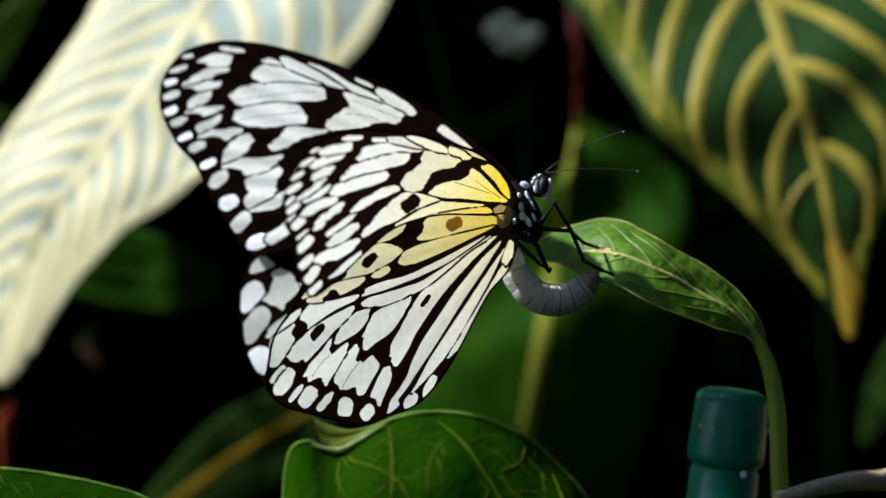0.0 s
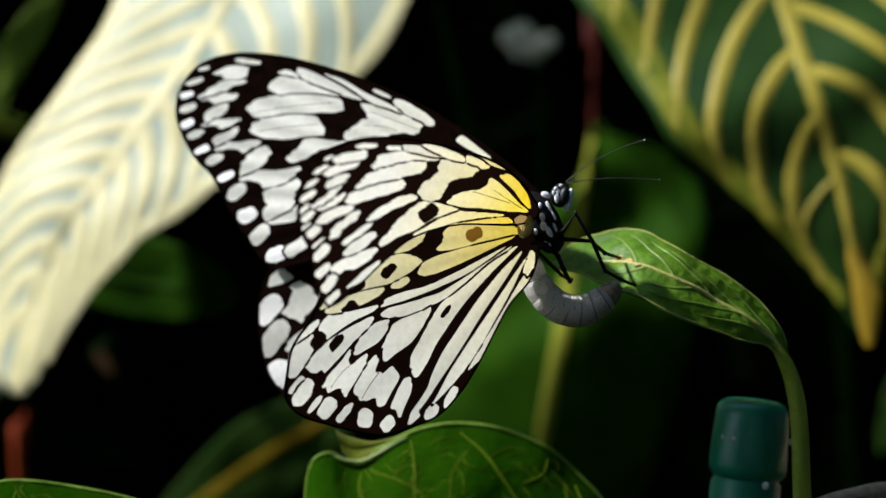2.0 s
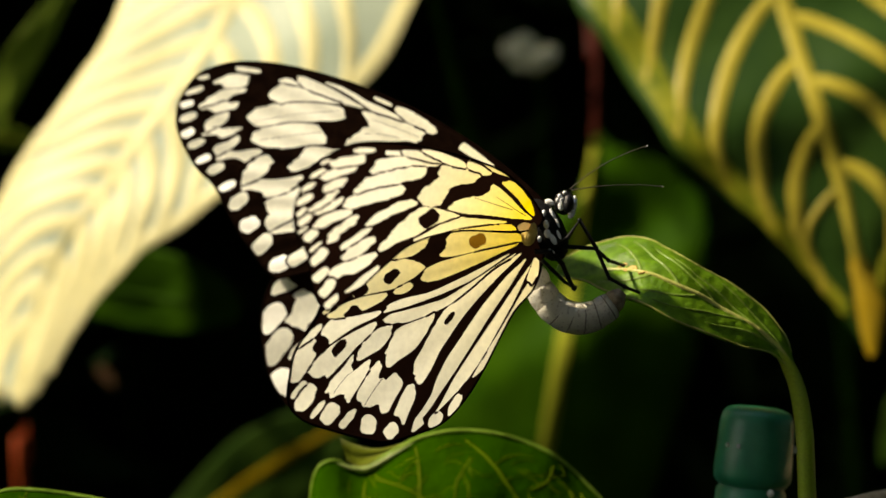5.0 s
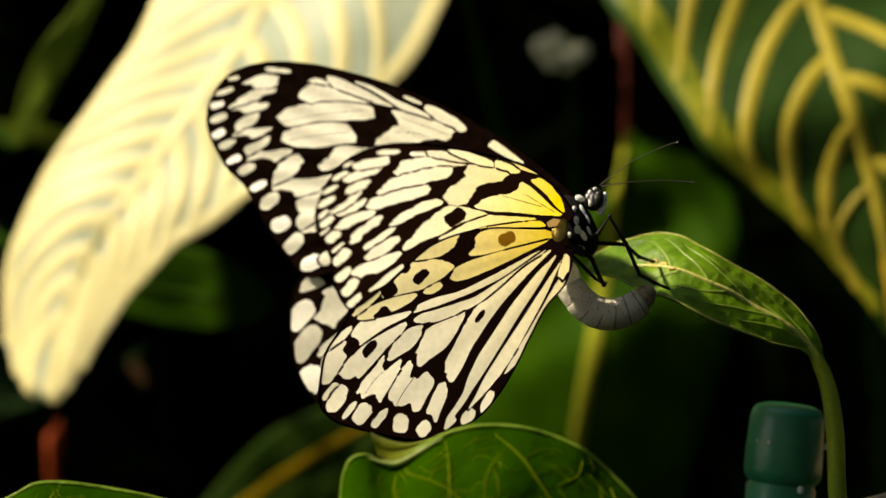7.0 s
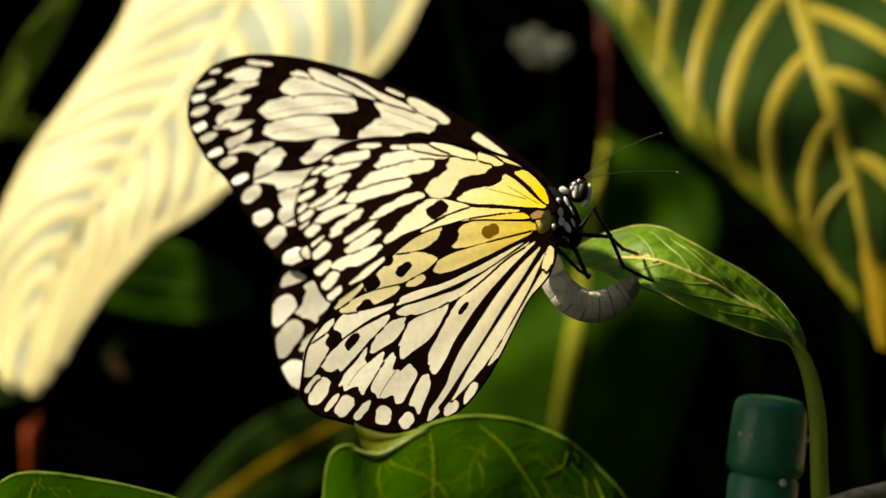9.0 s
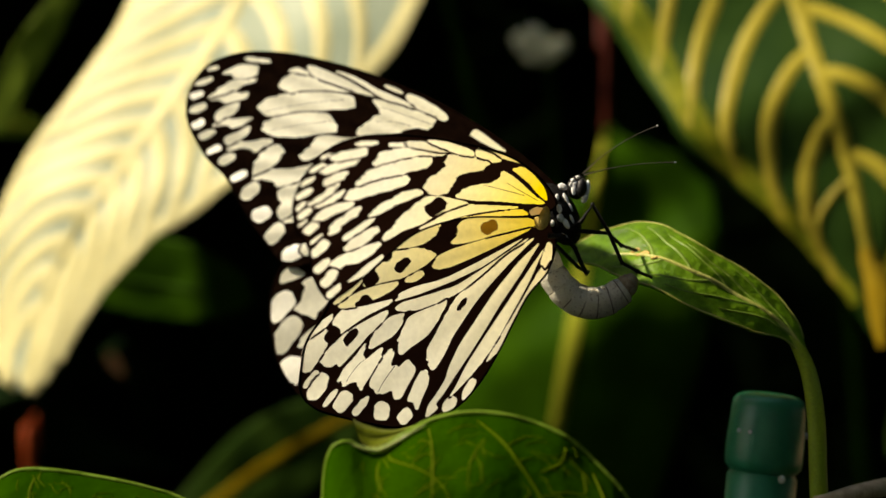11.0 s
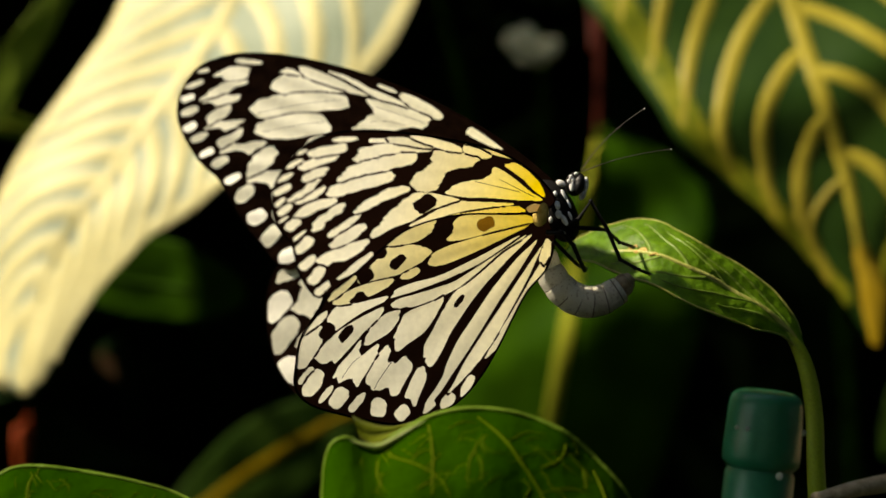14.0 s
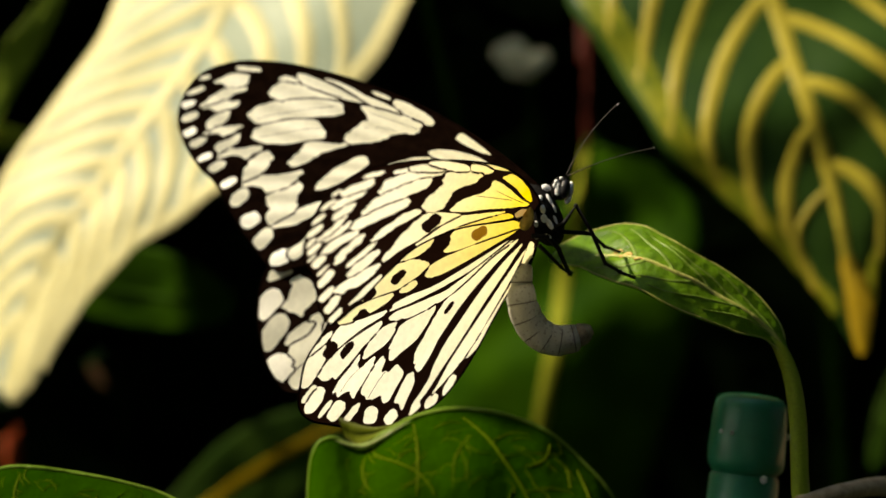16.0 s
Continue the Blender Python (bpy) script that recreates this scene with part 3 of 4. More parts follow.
HIND_UPPER = [(590, 573, 608, 556, 640, 553, 692, 539, 692, 546, 650, 566, 604, 601, 603, 588, 594, 586), (654, 624, 660, 605, 675, 585, 695, 568, 717, 561, 713, 580, 700, 601, 680, 613, 662, 624),
              (568, 642, 590, 620, 610, 601, 650, 576, 687, 557, 690, 562, 680, 579, 655, 601, 630, 627, 605, 657, 596, 652, 586, 659, 574, 657),
              (537, 665, 540, 640, 545, 615, 560, 601, 580, 590, 583, 612, 570, 641, 552, 666), (547, 609, 560, 590, 578, 572, 591, 564, 580, 586, 562, 601)]
HIND_LOWER = [(599, 684, 612, 662, 632, 638, 649, 614, 645, 632, 646, 649, 668, 630, 681, 621, 678, 641, 665, 661, 650, 686, 644, 698, 638, 690, 640, 682, 625, 683, 612, 691, 610, 679),
              (654, 696, 665, 670, 680, 640, 695, 624, 697, 636, 694, 656, 712, 656, 725, 642, 733, 648, 736, 668, 723, 690, 712, 713, 702, 715, 698, 701, 672, 703),
              (725, 713, 735, 690, 745, 668, 756, 663, 761, 675, 758, 691, 750, 711, 745, 730, 735, 723)]
HIND_MARGIN = [(539, 696, 565, 665, 6, 12, 7), (551, 715, 580, 670, 15, 28, 14), (575, 728, 600, 697, 5, 10, 5), (597, 737, 622, 701, 15, 26, 14),
               (628, 743, 655, 710, 9, 14, 4), (677, 753, 680, 718, 20, 26, 13), (710, 755, 730, 733, 12, 22, 13), (788, 737, 809, 709, 10, 19, 7), (822, 716, 842, 678, 6, 15, 10)]
HIND_SPOT = [(582, 614, 602, 588, 14, 23, 16), (612, 618, 636, 588, 20, 15, 3), (812, 556, 828, 536, 6, 10, 6)]
HIND_VEINS = [(672, 702, 684, 680, 702, 655, 1.2, 1.2), (616, 684, 630, 662, 646, 646, 0.8, 0.8)]
near_hind = make_wing("hindwing", (975, 408), -0.0025, 0.52, 0.10, (1.6, 13.0), NEAR_HIND_SHAPE,
                      [("patch", M_DUSK, HIND_FOLD), ("patch", M_DUSK, HIND_FOLD_LOW), ("grow", None, [(2, 7)]), ("mark", M_BLACK, HIND_FOLD_SPOT), ("spot", M_BROWN, HIND_BROWN), ("patch", M_HIND, HIND_RAYS), ("patch", M_HIND, HIND_RAYS_LOW),
                       ("patch", M_HIND, HIND_UPPER), ("patch", M_HIND, HIND_LOWER), ("grow", None, [(1, 8)]), ("cell", M_HIND, HIND_MARGIN), ("mark", M_BLACK, HIND_SPOT), ("vein", M_BLACK, HIND_VEINS)],
                      butterfly, "cream hindwing striped with black veins")

# far forewing
FAR_FORE_SHAPE = [(995, 350), (960, 310), (900, 262), (830, 216), (750, 174), (660, 138), (560, 110), (490, 99), (430, 100), (375, 119), (343, 158), (333, 200),
                  (343, 240), (372, 288), (402, 318), (438, 384), (470, 430), (510, 476), (560, 468), (700, 430), (850, 400), (970, 385)]
FAR_MARGIN_DULL = [(437, 110, 481, 114, 6, 9, 5), (370, 129, 389, 124, 4, 7, 5), (349, 156, 381, 144, 4, 9, 6), (338, 203, 368, 191, 5, 14, 8), (356, 250, 383, 237, 7, 14, 7),
                   (390, 295, 420, 280, 7, 16, 8), (430, 357, 461, 331, 10, 23, 12), (474, 435, 503, 402, 15, 26, 15)]
FAR_MARGIN_WHITE = [(339, 178, 364, 170, 7, 11, 7), (343, 231, 364, 219, 7, 14, 8), (370, 276, 393, 265, 7, 13, 8), (411, 324, 440, 310, 7, 15, 8),
                    (448, 393, 482, 377, 15, 24, 13), (501, 462, 537, 446, 12, 25, 14)]
FAR_TEETH = [(397, 137, 410, 124, 440, 120, 461, 123, 456, 137, 440, 144, 420, 145, 414, 136), (371, 181, 385, 168, 400, 156, 425, 149, 457, 145, 452, 152, 425, 162, 415, 168, 398, 173),
             (371, 183, 398, 173, 415, 167, 428, 172, 447, 171, 440, 178, 400, 189, 392, 181), (383, 223, 386, 203, 400, 194, 427, 187, 424, 197, 410, 211, 395, 217, 375, 227),
             (375, 229, 396, 219, 404, 214, 416, 218, 451, 213, 445, 220, 412, 233, 404, 225)]
FAR_TEETH_LOW = [(402, 257, 404, 247, 420, 239, 445, 228, 441, 237, 428, 253, 408, 265), (401, 273, 412, 262, 428, 256, 445, 258, 470, 252, 488, 254, 484, 260, 452, 275, 446, 268, 430, 266),
                 (453, 301, 451, 292, 460, 280, 480, 268, 498, 262, 507, 270, 500, 281, 485, 296, 478, 306, 462, 312, 451, 317),
                 (454, 325, 456, 317, 480, 306, 510, 306, 530, 302, 558, 296, 548, 312, 525, 328, 496, 337, 486, 326, 470, 322)]
FAR_INNER = [(494, 346, 500, 342, 526, 330, 556, 316, 550, 352, 536, 382, 510, 391, 500, 395, 491, 380, 502, 368), (502, 400, 520, 386, 550, 368, 592, 352, 586, 374, 550, 394, 520, 398),
             (529, 447, 540, 436, 560, 424, 578, 410, 574, 440, 546, 458, 536, 453)]
FAR_HIDDEN = [(580, 332, 676, 278, 6, 28, 18), (600, 400, 700, 340, 6, 34, 20), (700, 300, 790, 280, 4, 18, 8)]
FAR_LONG = [(494, 159, 500, 146, 515, 138, 535, 138, 575, 150, 610, 161, 632, 170, 612, 168, 580, 165, 540, 166, 515, 169, 506, 165), (512, 130, 522, 125, 538, 129, 553, 138, 540, 137, 522, 134),
            (459, 195, 475, 183, 500, 172, 550, 168, 600, 172, 629, 177, 631, 188, 622, 198, 580, 200, 530, 202, 490, 211, 476, 211, 466, 203),
            (463, 235, 472, 224, 490, 213, 530, 208, 570, 206, 586, 209, 596, 222, 596, 237, 575, 242, 530, 248, 490, 247, 474, 241)]
FAR_LONG_IN = [(532, 281, 545, 270, 558, 262, 562, 250, 580, 246, 610, 250, 642, 250, 600, 263, 575, 277, 552, 289, 540, 290), (548, 123, 565, 126, 590, 136, 620, 150, 645, 165, 666, 176, 640, 172, 610, 162, 575, 149, 553, 138),
               (591, 129, 620, 137, 650, 152, 665, 162, 700, 177, 737, 195, 734, 200, 700, 190, 672, 175, 650, 160, 620, 142), (835, 245, 840, 237, 850, 238, 880, 260, 899, 275, 880, 270, 850, 255)]
FAR_EDGE = [(722, 176, 794, 217, 10, 18, 10), (684, 158, 716, 171, 2, 5, 2), (786, 268, 892, 293, 6, 22, 8)]
FAR_DISC = [(664, 183, 690, 186, 720, 195, 750, 206, 776, 214, 770, 229, 762, 237, 745, 232, 728, 231, 712, 240, 690, 247, 655, 251, 637, 249, 635, 238, 648, 228, 660, 218, 675, 208, 672, 196)]
FAR_VEINS = [(470, 204, 540, 190, 620, 182, 0.8, 0.8), (480, 236, 540, 226, 590, 220, 0.8, 0.8), (680, 196, 720, 210, 765, 226, 0.7, 0.7), (665, 222, 700, 222, 730, 230, 0.7, 0.7)]
far_fore = make_wing("forewing", (990, 350), 0.004, -0.50, -0.06, (1.7, 4.6), FAR_FORE_SHAPE,
                     [("cell", M_FAR, FAR_MARGIN_DULL), ("cell", M_FAR_WHITE, FAR_MARGIN_WHITE), ("cell", M_FAR, FAR_HIDDEN), ("patch", M_FAR, FAR_TEETH), ("patch", M_FAR, FAR_TEETH_LOW), ("patch", M_FAR, FAR_INNER),
                      ("patch", M_FAR, FAR_LONG), ("patch", M_FAR, FAR_LONG_IN), ("cell", M_FAR, FAR_EDGE), ("patch", M_FAR, FAR_DISC), ("grow", None, [(1, 24)]), ("vein", M_BLACK, FAR_VEINS)],
                     butterfly, "ivory forewing with black tip and white marginal spots")

# far hindwing
FAR_HIND_SHAPE = [(980, 405), (850, 420), (700, 440), (580, 455), (512, 470), (487, 508), (480, 550), (485, 605), (498, 655), (520, 690), (545, 706), (640, 700),
                  (760, 660), (880, 560), (960, 470)]
FAR_HIND_HIDDEN = [(540, 660, 604, 570, 14, 40, 30), (596, 536, 640, 500, 14, 36, 26), (545, 696, 580, 660, 12, 26, 12), (600, 600, 650, 550, 14, 34, 24)]
FAR_HIND_DULL = [(497, 508, 500, 492, 512, 480, 522, 476, 539, 492, 520, 501), (488, 598, 500, 581, 515, 569, 528, 566, 535, 580, 530, 599, 515, 619, 502, 633, 491, 631),
                 (525, 553, 540, 535, 545, 515, 540, 505, 552, 499, 568, 505, 592, 530, 580, 546, 560, 561, 555, 573, 548, 562, 535, 559), (533, 621, 534, 608, 548, 595, 570, 580, 588, 576, 575, 601, 555, 613)]
FAR_HIND_WHITE = [(482, 571, 484, 545, 492, 530, 508, 522, 521, 526, 525, 540, 515, 556, 500, 571, 486, 579), (499, 656, 505, 645, 520, 637, 541, 641, 546, 665, 530, 686, 518, 683, 506, 673)]
far_hind = make_wing("hindwing", (975, 410), 0.003, -0.55, -0.04, (1.7, 8.0), FAR_HIND_SHAPE, [("cell", M_FAR_HIND, FAR_HIND_HIDDEN), ("patch", M_FAR_HIND, FAR_HIND_DULL), ("patch", M_FAR_HIND_WHITE, FAR_HIND_WHITE), ("grow", None, [(2, 10)])],
                     butterfly, "ivory hindwing with black margin and white spots")

# body, head and legs
BODY = butterfly.location


def body_blob(name, x, y, sx, sy, sz, turn, material, parent=None, d=0.0, label=""):
    """An oval of the body; sizes in plan units along, across and in depth."""
    bm = blob(bmesh.new(), spot(x, y, d) - BODY, (sx * UNIT, sz * UNIT, sy * UNIT), Matrix.Rotation(radians(turn), 4, "Y"))
    return part(name, bm, material, parent or butterfly, label)


thorax = body_blob("thorax", 990, 386, 62, 34, 36, 62, M_BODY, None, 0.0, "black furry thorax with white dots")
for x, y, a, b, r in ((998, 337, 9, 6, 25), (988, 356, 4, 6, 0), (1004, 360, 4, 13, -22), (1012, 374, 3, 9, -22), (992, 376, 5, 8, -10), (994, 392, 6, 8, -10),
                      (1004, 402, 5, 11, -30), (1014, 394, 3, 9, -25), (978, 424, 8, 5, 20), (1000, 424, 8, 4, 25), (980, 402, 4, 6, 0)):
    along, across = (x - 990) * 0.469 + (y - 386) * 0.883, (y - 386) * 0.469 - (x - 990) * 0.883
    bulge = math.sqrt(max(0.12, 1 - (along / 62) ** 2 - (across / 34) ** 2))
    body_blob("white_dot", x, y, a, b, 3, r, M_BODY_WHITE, thorax, -0.0036 * bulge)
body_blob("wing_hinge", 962, 392, 14, 22, 7, 12, M_HINGE, thorax, -0.0044, "tan furry wing hinge")
head = body_blob("head", 1024, 338, 19, 22, 22, 15, M_BODY, None, 0.0, "black head with white marks")
body_blob("eye", 1031, 339, 10, 17, 11, 8, M_EYE, head, -0.0017, "glossy black eye")
body_blob("palp", 1042, 340, 5, 15, 7, 4, M_BODY_WHITE, head, -0.0014, "pale grey palp")
body_blob("palp", 1037, 357, 6, 10, 7, 24, M_BODY_WHITE, head, -0.0012, "pale grey palp")
for x, y, a, b in ((1016, 326, 4, 4), (1018, 342, 5, 10), (1012, 333, 3, 4), (1025, 320, 4, 3), (1020, 331, 4, 4)):
    body_blob("white_dot", x, y, a, b, 3, 0, M_BODY_WHITE, head, -0.0019)

for pts, r, foot in (([(1004, 402), (1022, 415), (1050, 417), (1078, 419), (1102, 441), (1129, 450)], 4.6, 0.0075),
                     ([(1008, 412), (1030, 400), (1051, 369), (1080, 418), (1103, 472), (1130, 487), (1156, 498)], 4.4, 0.0015),
                     ([(972, 424), (1000, 424), (1020, 446), (1030, 470), (1040, 490), (1043, 487)], 5.0, 0.0060),
                     ([(985, 440), (1004, 458), (1024, 478), (1038, 488)], 4.0, 0.0070)):
    k = len(pts) - 1
    line = [spot(x, y, -0.0030 + (foot + 0.0030) * (i / k) ** 2) - BODY for i, (x, y) in enumerate(pts)]
    leg = stem("leg", line, [r * UNIT * 1.0, r * UNIT * 0.85, r * UNIT * 0.65], M_LEG, butterfly, "thin black leg", 7, 1)
    for j in range(2, k):
        part("leg_joint", blob(bmesh.new(), line[j], (r * UNIT * 0.95,) * 3, None, 8, 6), M_LEG, leg)

# two feelers, each turning on its base
FEELER_BASE = (spot(1034, 314, -0.001), spot(1036, 316, 0.001))
feelers = []
for base, length, sag in ((FEELER_BASE[0], 0.0155, 0.0009), (FEELER_BASE[1], 0.0162, 0.0006)):
    pts = [Vector((length * s, 0, sag * 4 * s * (1 - s))) for s in (0, 0.25, 0.5, 0.75, 0.93, 1.0)]
    f = part("antenna", tube(bmesh.new(), spline(pts, 4), [0.00013, 0.00008, 0.00007, 0.00007, 0.00010, 0.00014], 6), M_FEELER, butterfly,
             "fine dark antenna with a pale tip", base - BODY)
    part("antenna_tip", blob(bmesh.new(), Vector((length, 0, 0)), (0.0003, 0.00012, 0.00012), None, 8, 6), M_BODY_WHITE, f)
    feelers.append((f, base))

# abdomen: rings that follow a bending line
RINGS = 9


def abdomen_line(b):
    """The abdomen's line, from curled under the leaf (b = 0) to drawn back (b = 1)."""
    tight = ((962, 420), (974, 550), (1066, 577), (1121, 500))
    loose = ((956, 425), (930, 575), (990, 645), (1074, 590))
    return [Vector(p).lerp(Vector(q), b) for p, q in zip(tight, loose)]


def abdomen_pose(k, b):
    p = abdomen_line(b)
    s = (k + 0.5) / RINGS
    c = p[0] * (1 - s) ** 3 + p[1] * 3 * s * (1 - s) ** 2 + p[2] * 3 * s * s * (1 - s) + p[3] * s ** 3
    g = (p[1] - p[0]) * (1 - s) ** 2 + (p[2] - p[1]) * 2 * s * (1 - s) + (p[3] - p[2]) * s * s
    w = spot(c.x, c.y, 0.0015) - BODY
    return pose(w.x, w.y, w.z, 0, math.degrees(math.atan2(g.y, g.x)), 0)


rings = []
for k in range(RINGS):
    r = (19, 24, 27, 28.5, 29, 29, 28, 26, 20)[k] * UNIT
    taper = 0.55 if k == RINGS - 1 else 0.93
    bm = lathe(bmesh.new(), Vector((0, 0, 0)), Vector((1, 0, 0)), [(-0.0024, 0.0), (-0.0023, r * 0.72), (-0.0019, r * 0.90), (-0.0012, r * 0.97), (-0.0004, r), (0.0004, r), (0.0012, r * (taper + 1) / 2),
                                                                   (0.0019, r * taper), (0.0022, r * taper * 0.8), (0.0023, 0.0)], 20)
    ring = part("abdomen_ring", bm, M_ABD_TIP if k == RINGS - 1 else M_ABDOMEN, butterfly, "grey-white abdomen ring" if k < RINGS - 1 else "brown abdomen tip")
    part("seam", lathe(bmesh.new(), Vector((0, 0, 0)), Vector((1, 0, 0)), [(0.00105, r * 0.9), (0.0011, r * (taper + 1) / 2 * 1.012), (0.0013, r * (taper + 1) / 2 * 1.005), (0.00135, r * 0.85)], 20), M_SEAM, ring, "fine dark line between rings")
    rings.append(ring)

# ---------------------------------------------------------------- the leaf it sits on
shoot = thing("leaf_shoot", spot(1453, 892, 0.002), "fresh green leaf on an arching stalk, growing from a twig", "leaf")
O = shoot.location


def plan_line(pts, o, d=0.0):
    return [spot(p[0], p[1], p[2] if len(p) > 2 else d) - o for p in pts]


perch = Blade(plan_line([(1428, 632, 0.006), (1400, 596, 0.0055), (1350, 554, 0.005), (1290, 517, 0.0045), (1230, 488, 0.004), (1165, 462, 0.006), (1110, 456, 0.0105), (1055, 458, 0.0145), (1003, 463, 0.0175)], O),
              (0.35, 0.8, 0.9), 0.0076, 0.0087, 0.10, 0.18, 0.16, 0.5, 0.5, 3, [(0, 0.10, 0.14), (0.125, 0.25, 0.46), (0.25, 0.70, 0.69), (0.375, 0.95, 0.80), (0.5, 0.98, 0.86), (0.625, 0.86, 0.95),
                                                                             (0.75, 0.67, 1.0), (0.875, 0.30, 0.80), (0.95, 0.16, 0.48), (1.0, 0.02, 0.05)])
part("blade", perch.sheet(60, 22, 0.0003), M_PERCH, shoot, "glossy fresh green blade")
part("midrib", perch.strip(midrib(0.05, 0.8), (0.0011, 0.0010, 0.0004), 0.00035, 30), M_PERCH_VEIN, shoot, "yellow-green midrib")
for u0, du, sgn, reach in ((0.07, 0.30, 1, 0.72), (0.22, 0.34, 1, 0.72), (0.37, 0.28, 1, 0.8), (0.51, 0.22, 1, 0.8), (0.64, 0.16, 1, 0.8), (0.09, 0.30, -1, 0.7), (0.26, 0.30, -1, 0.75), (0.44, 0.24, -1, 0.75), (0.60, 0.18, -1, 0.75)):
    part("side_vein", perch.strip(side_vein(u0, du, sgn, reach, 1.1, 0.8), (0.0007, 0.0005, 0.0002), 0.0002), M_PERCH_SIDE, shoot)
for sgn in (1, -1):
    part("rim", perch.strip(margin(sgn, 0.97, 0.06, 0.96), (0.0002, 0.0003, 0.0002), 0.0002, 40), M_PERCH_VEIN, shoot, "pale leaf edge")
for u, v, l, w in ((0.655, 0.03, 0.050, 0.0011), (0.70, 0.10, 0.035, 0.0007), (0.61, -0.05, 0.030, 0.0006)):
    part("scar", perch.strip(lambda t, u=u, v=v, l=l: (u + l * t, v + 0.05 * math.sin(5 * t)), (w * 0.3, w, w * 0.4), 0.0004, 12), M_SCAR, shoot, "ochre scar")
stem("stalk", plan_line([(1453, 900, 0.006), (1450, 840, 0.006), (1447, 750, 0.006), (1437, 680, 0.006), (1420, 632, 0.006), (1392, 594, 0.0055)], O),
     [0.0017, 0.0016, 0.0016, 0.0015, 0.0013, 0.0003], M_STALK, shoot, "smooth green stalk", 12)

twig = thing("twig", spot(1453, 892, 0.002), "thin bare brown twig beside the stake", "twig")
stem("bark", plan_line([(1448, 897, 0.004), (1480, 889, 0.006), (1540, 874, 0.01), (1620, 868, 0.02), (1760, 900, 0.05), (1850, 1300, 0.1)], twig.location)
     + [Vector((0.13, 0.12, -0.9 - 441 * UNIT + 0.0))], [0.0013, 0.0014, 0.0016, 0.002, 0.003, 0.004, 0.006], M_TWIG, twig, "", 9)

# ---------------------------------------------------------------- green stake
stake = thing("plant_stake", spot(1356, 890, 0.0215), "green plastic-coated plant stake with a rounded cap", "stake")
lean = Vector((0.10, 0, 1)).normalized()
SO = stake.location


part("cap", lathe(bmesh.new(), spot(1352, 838, 0.0215) - SO, lean,
                  [(-0.0004, 0.0060), (0.0, 0.0066), (0.0008, 0.0072), (0.002, 0.00735), (0.005, 0.0073), (0.009, 0.0071), (0.0118, 0.0069), (0.0130, 0.0066), (0.0138, 0.0060), (0.0143, 0.0048), (0.0145, 0.0028), (0.0145, 0.0)]),
     M_STAKE, stake, "rounded dark green cap")
part("rod", lathe(bmesh.new(), spot(1352, 838, 0.0215) - SO, lean, [(-0.93, 0.0067), (-0.02, 0.0067), (-0.0013, 0.0066), (-0.0008, 0.0062), (0.001, 0.006)]), M_STAKE, stake)
for x, y, r in ((1386, 855, 7), (1428, 778, 6), (1310, 768, 3.8), (1330, 771, 3.2), (1422, 802, 2)):
    part("speck", blob(bmesh.new(), spot(x, y, 0.0149 if x < 1400 else 0.0215) - SO, (r * UNIT, 0.0003, r * UNIT * 1.1), None, 9, 6), M_SPECK, stake, "white speck")

# ---------------------------------------------------------------- broad leaves in front
def front_leaf(label, crest, low, d, foot, veins):
    """A broad blade that rises before the butterfly; crest: its upper edge in plan units."""
    o = spot(*foot, d)
    lf = thing("broad_leaf", o, label, "leaf")
    top = spline([(x, y, 0) for x, y in crest], 10)
    n, m = len(top) - 1, 16
    def at(i, w, lift=0.0):
        f = i * n
        a = min(int(f), n - 1)
        t = top[a].lerp(top[a + 1], f - a)
        x = t.x + (foot[0] - t.x) * 0.45 * w * w
        y = t.y + (low - t.y) * w
        bulge = -0.010 * math.sin(math.pi * 0.5 * min(1, w * 2.2)) + 0.012 * w * w
        rip = 0.0012 * noise.noise(Vector((x * 0.012, y * 0.012, 2.2)))
        return spot(x, y, d + bulge + rip - lift) - o
    bm = bmesh.new()
    for lift in (0.0, -0.0005):
        g = [[bm.verts.new(at(i / n, w / m, lift)) for w in range(m + 1)] for i in range(n + 1)]
        for i in range(n):
            for w in range(m):
                bm.faces.new((g[i][w], g[i + 1][w], g[i + 1][w + 1], g[i][w + 1]))
    part("blade", bm, M_FRONT, lf, "waxy deep green blade")
    part("rim", tube(bmesh.new(), [at(i / (2 * n), 0.0) for i in range(2 * n + 1)], [0.00025, 0.0004, 0.00028], 6), M_RIM, lf, "thin pale leaf edge, brightened for the light on it")
    for path, width in veins:
        pts = spline([(a, b, 0) for a, b in path], 8)
        part("side_vein", tube(bmesh.new(), [at(p.x, p.y, 0.00005) for p in pts], [width * 0.4, width * 0.65, width * 0.5, width * 0.2], 6, 0.35), M_FRONT_VEIN, lf)
    # the finest veins, a loose net between the others
    rnd = random.Random(31)
    net = bmesh.new()
    for _ in range(46):
        i, w, turn = rnd.uniform(0.36, 0.92), rnd.uniform(0.015, 0.27), rnd.uniform(0, 2 * math.pi)
        pts = []
        for _ in range(5):
            pts.append(at(i, w, 0.00004))
            turn += rnd.uniform(-0.9, 0.9)
            i, w = min(max(i + 0.014 * math.cos(turn), 0.02), 0.98), min(max(w + 0.022 * math.sin(turn), 0.005), 0.9)
        tube(net, pts, [0.00003, 0.00010, 0.00004], 5, 0.35)
    part("vein_net", net, M_FRONT_VEIN, lf)
    stem("stalk", [at(0.5, 0.95), at(0.5, 1.0) + Vector((0.004, 0.01, -0.05)), Vector((0.02, 0.05, -o.z * 0.6)), Vector((0.03, 0.06, -o.z))],
         [0.0016, 0.002, 0.003, 0.004], M_STALK, lf, "green stalk")
    return lf, at, o


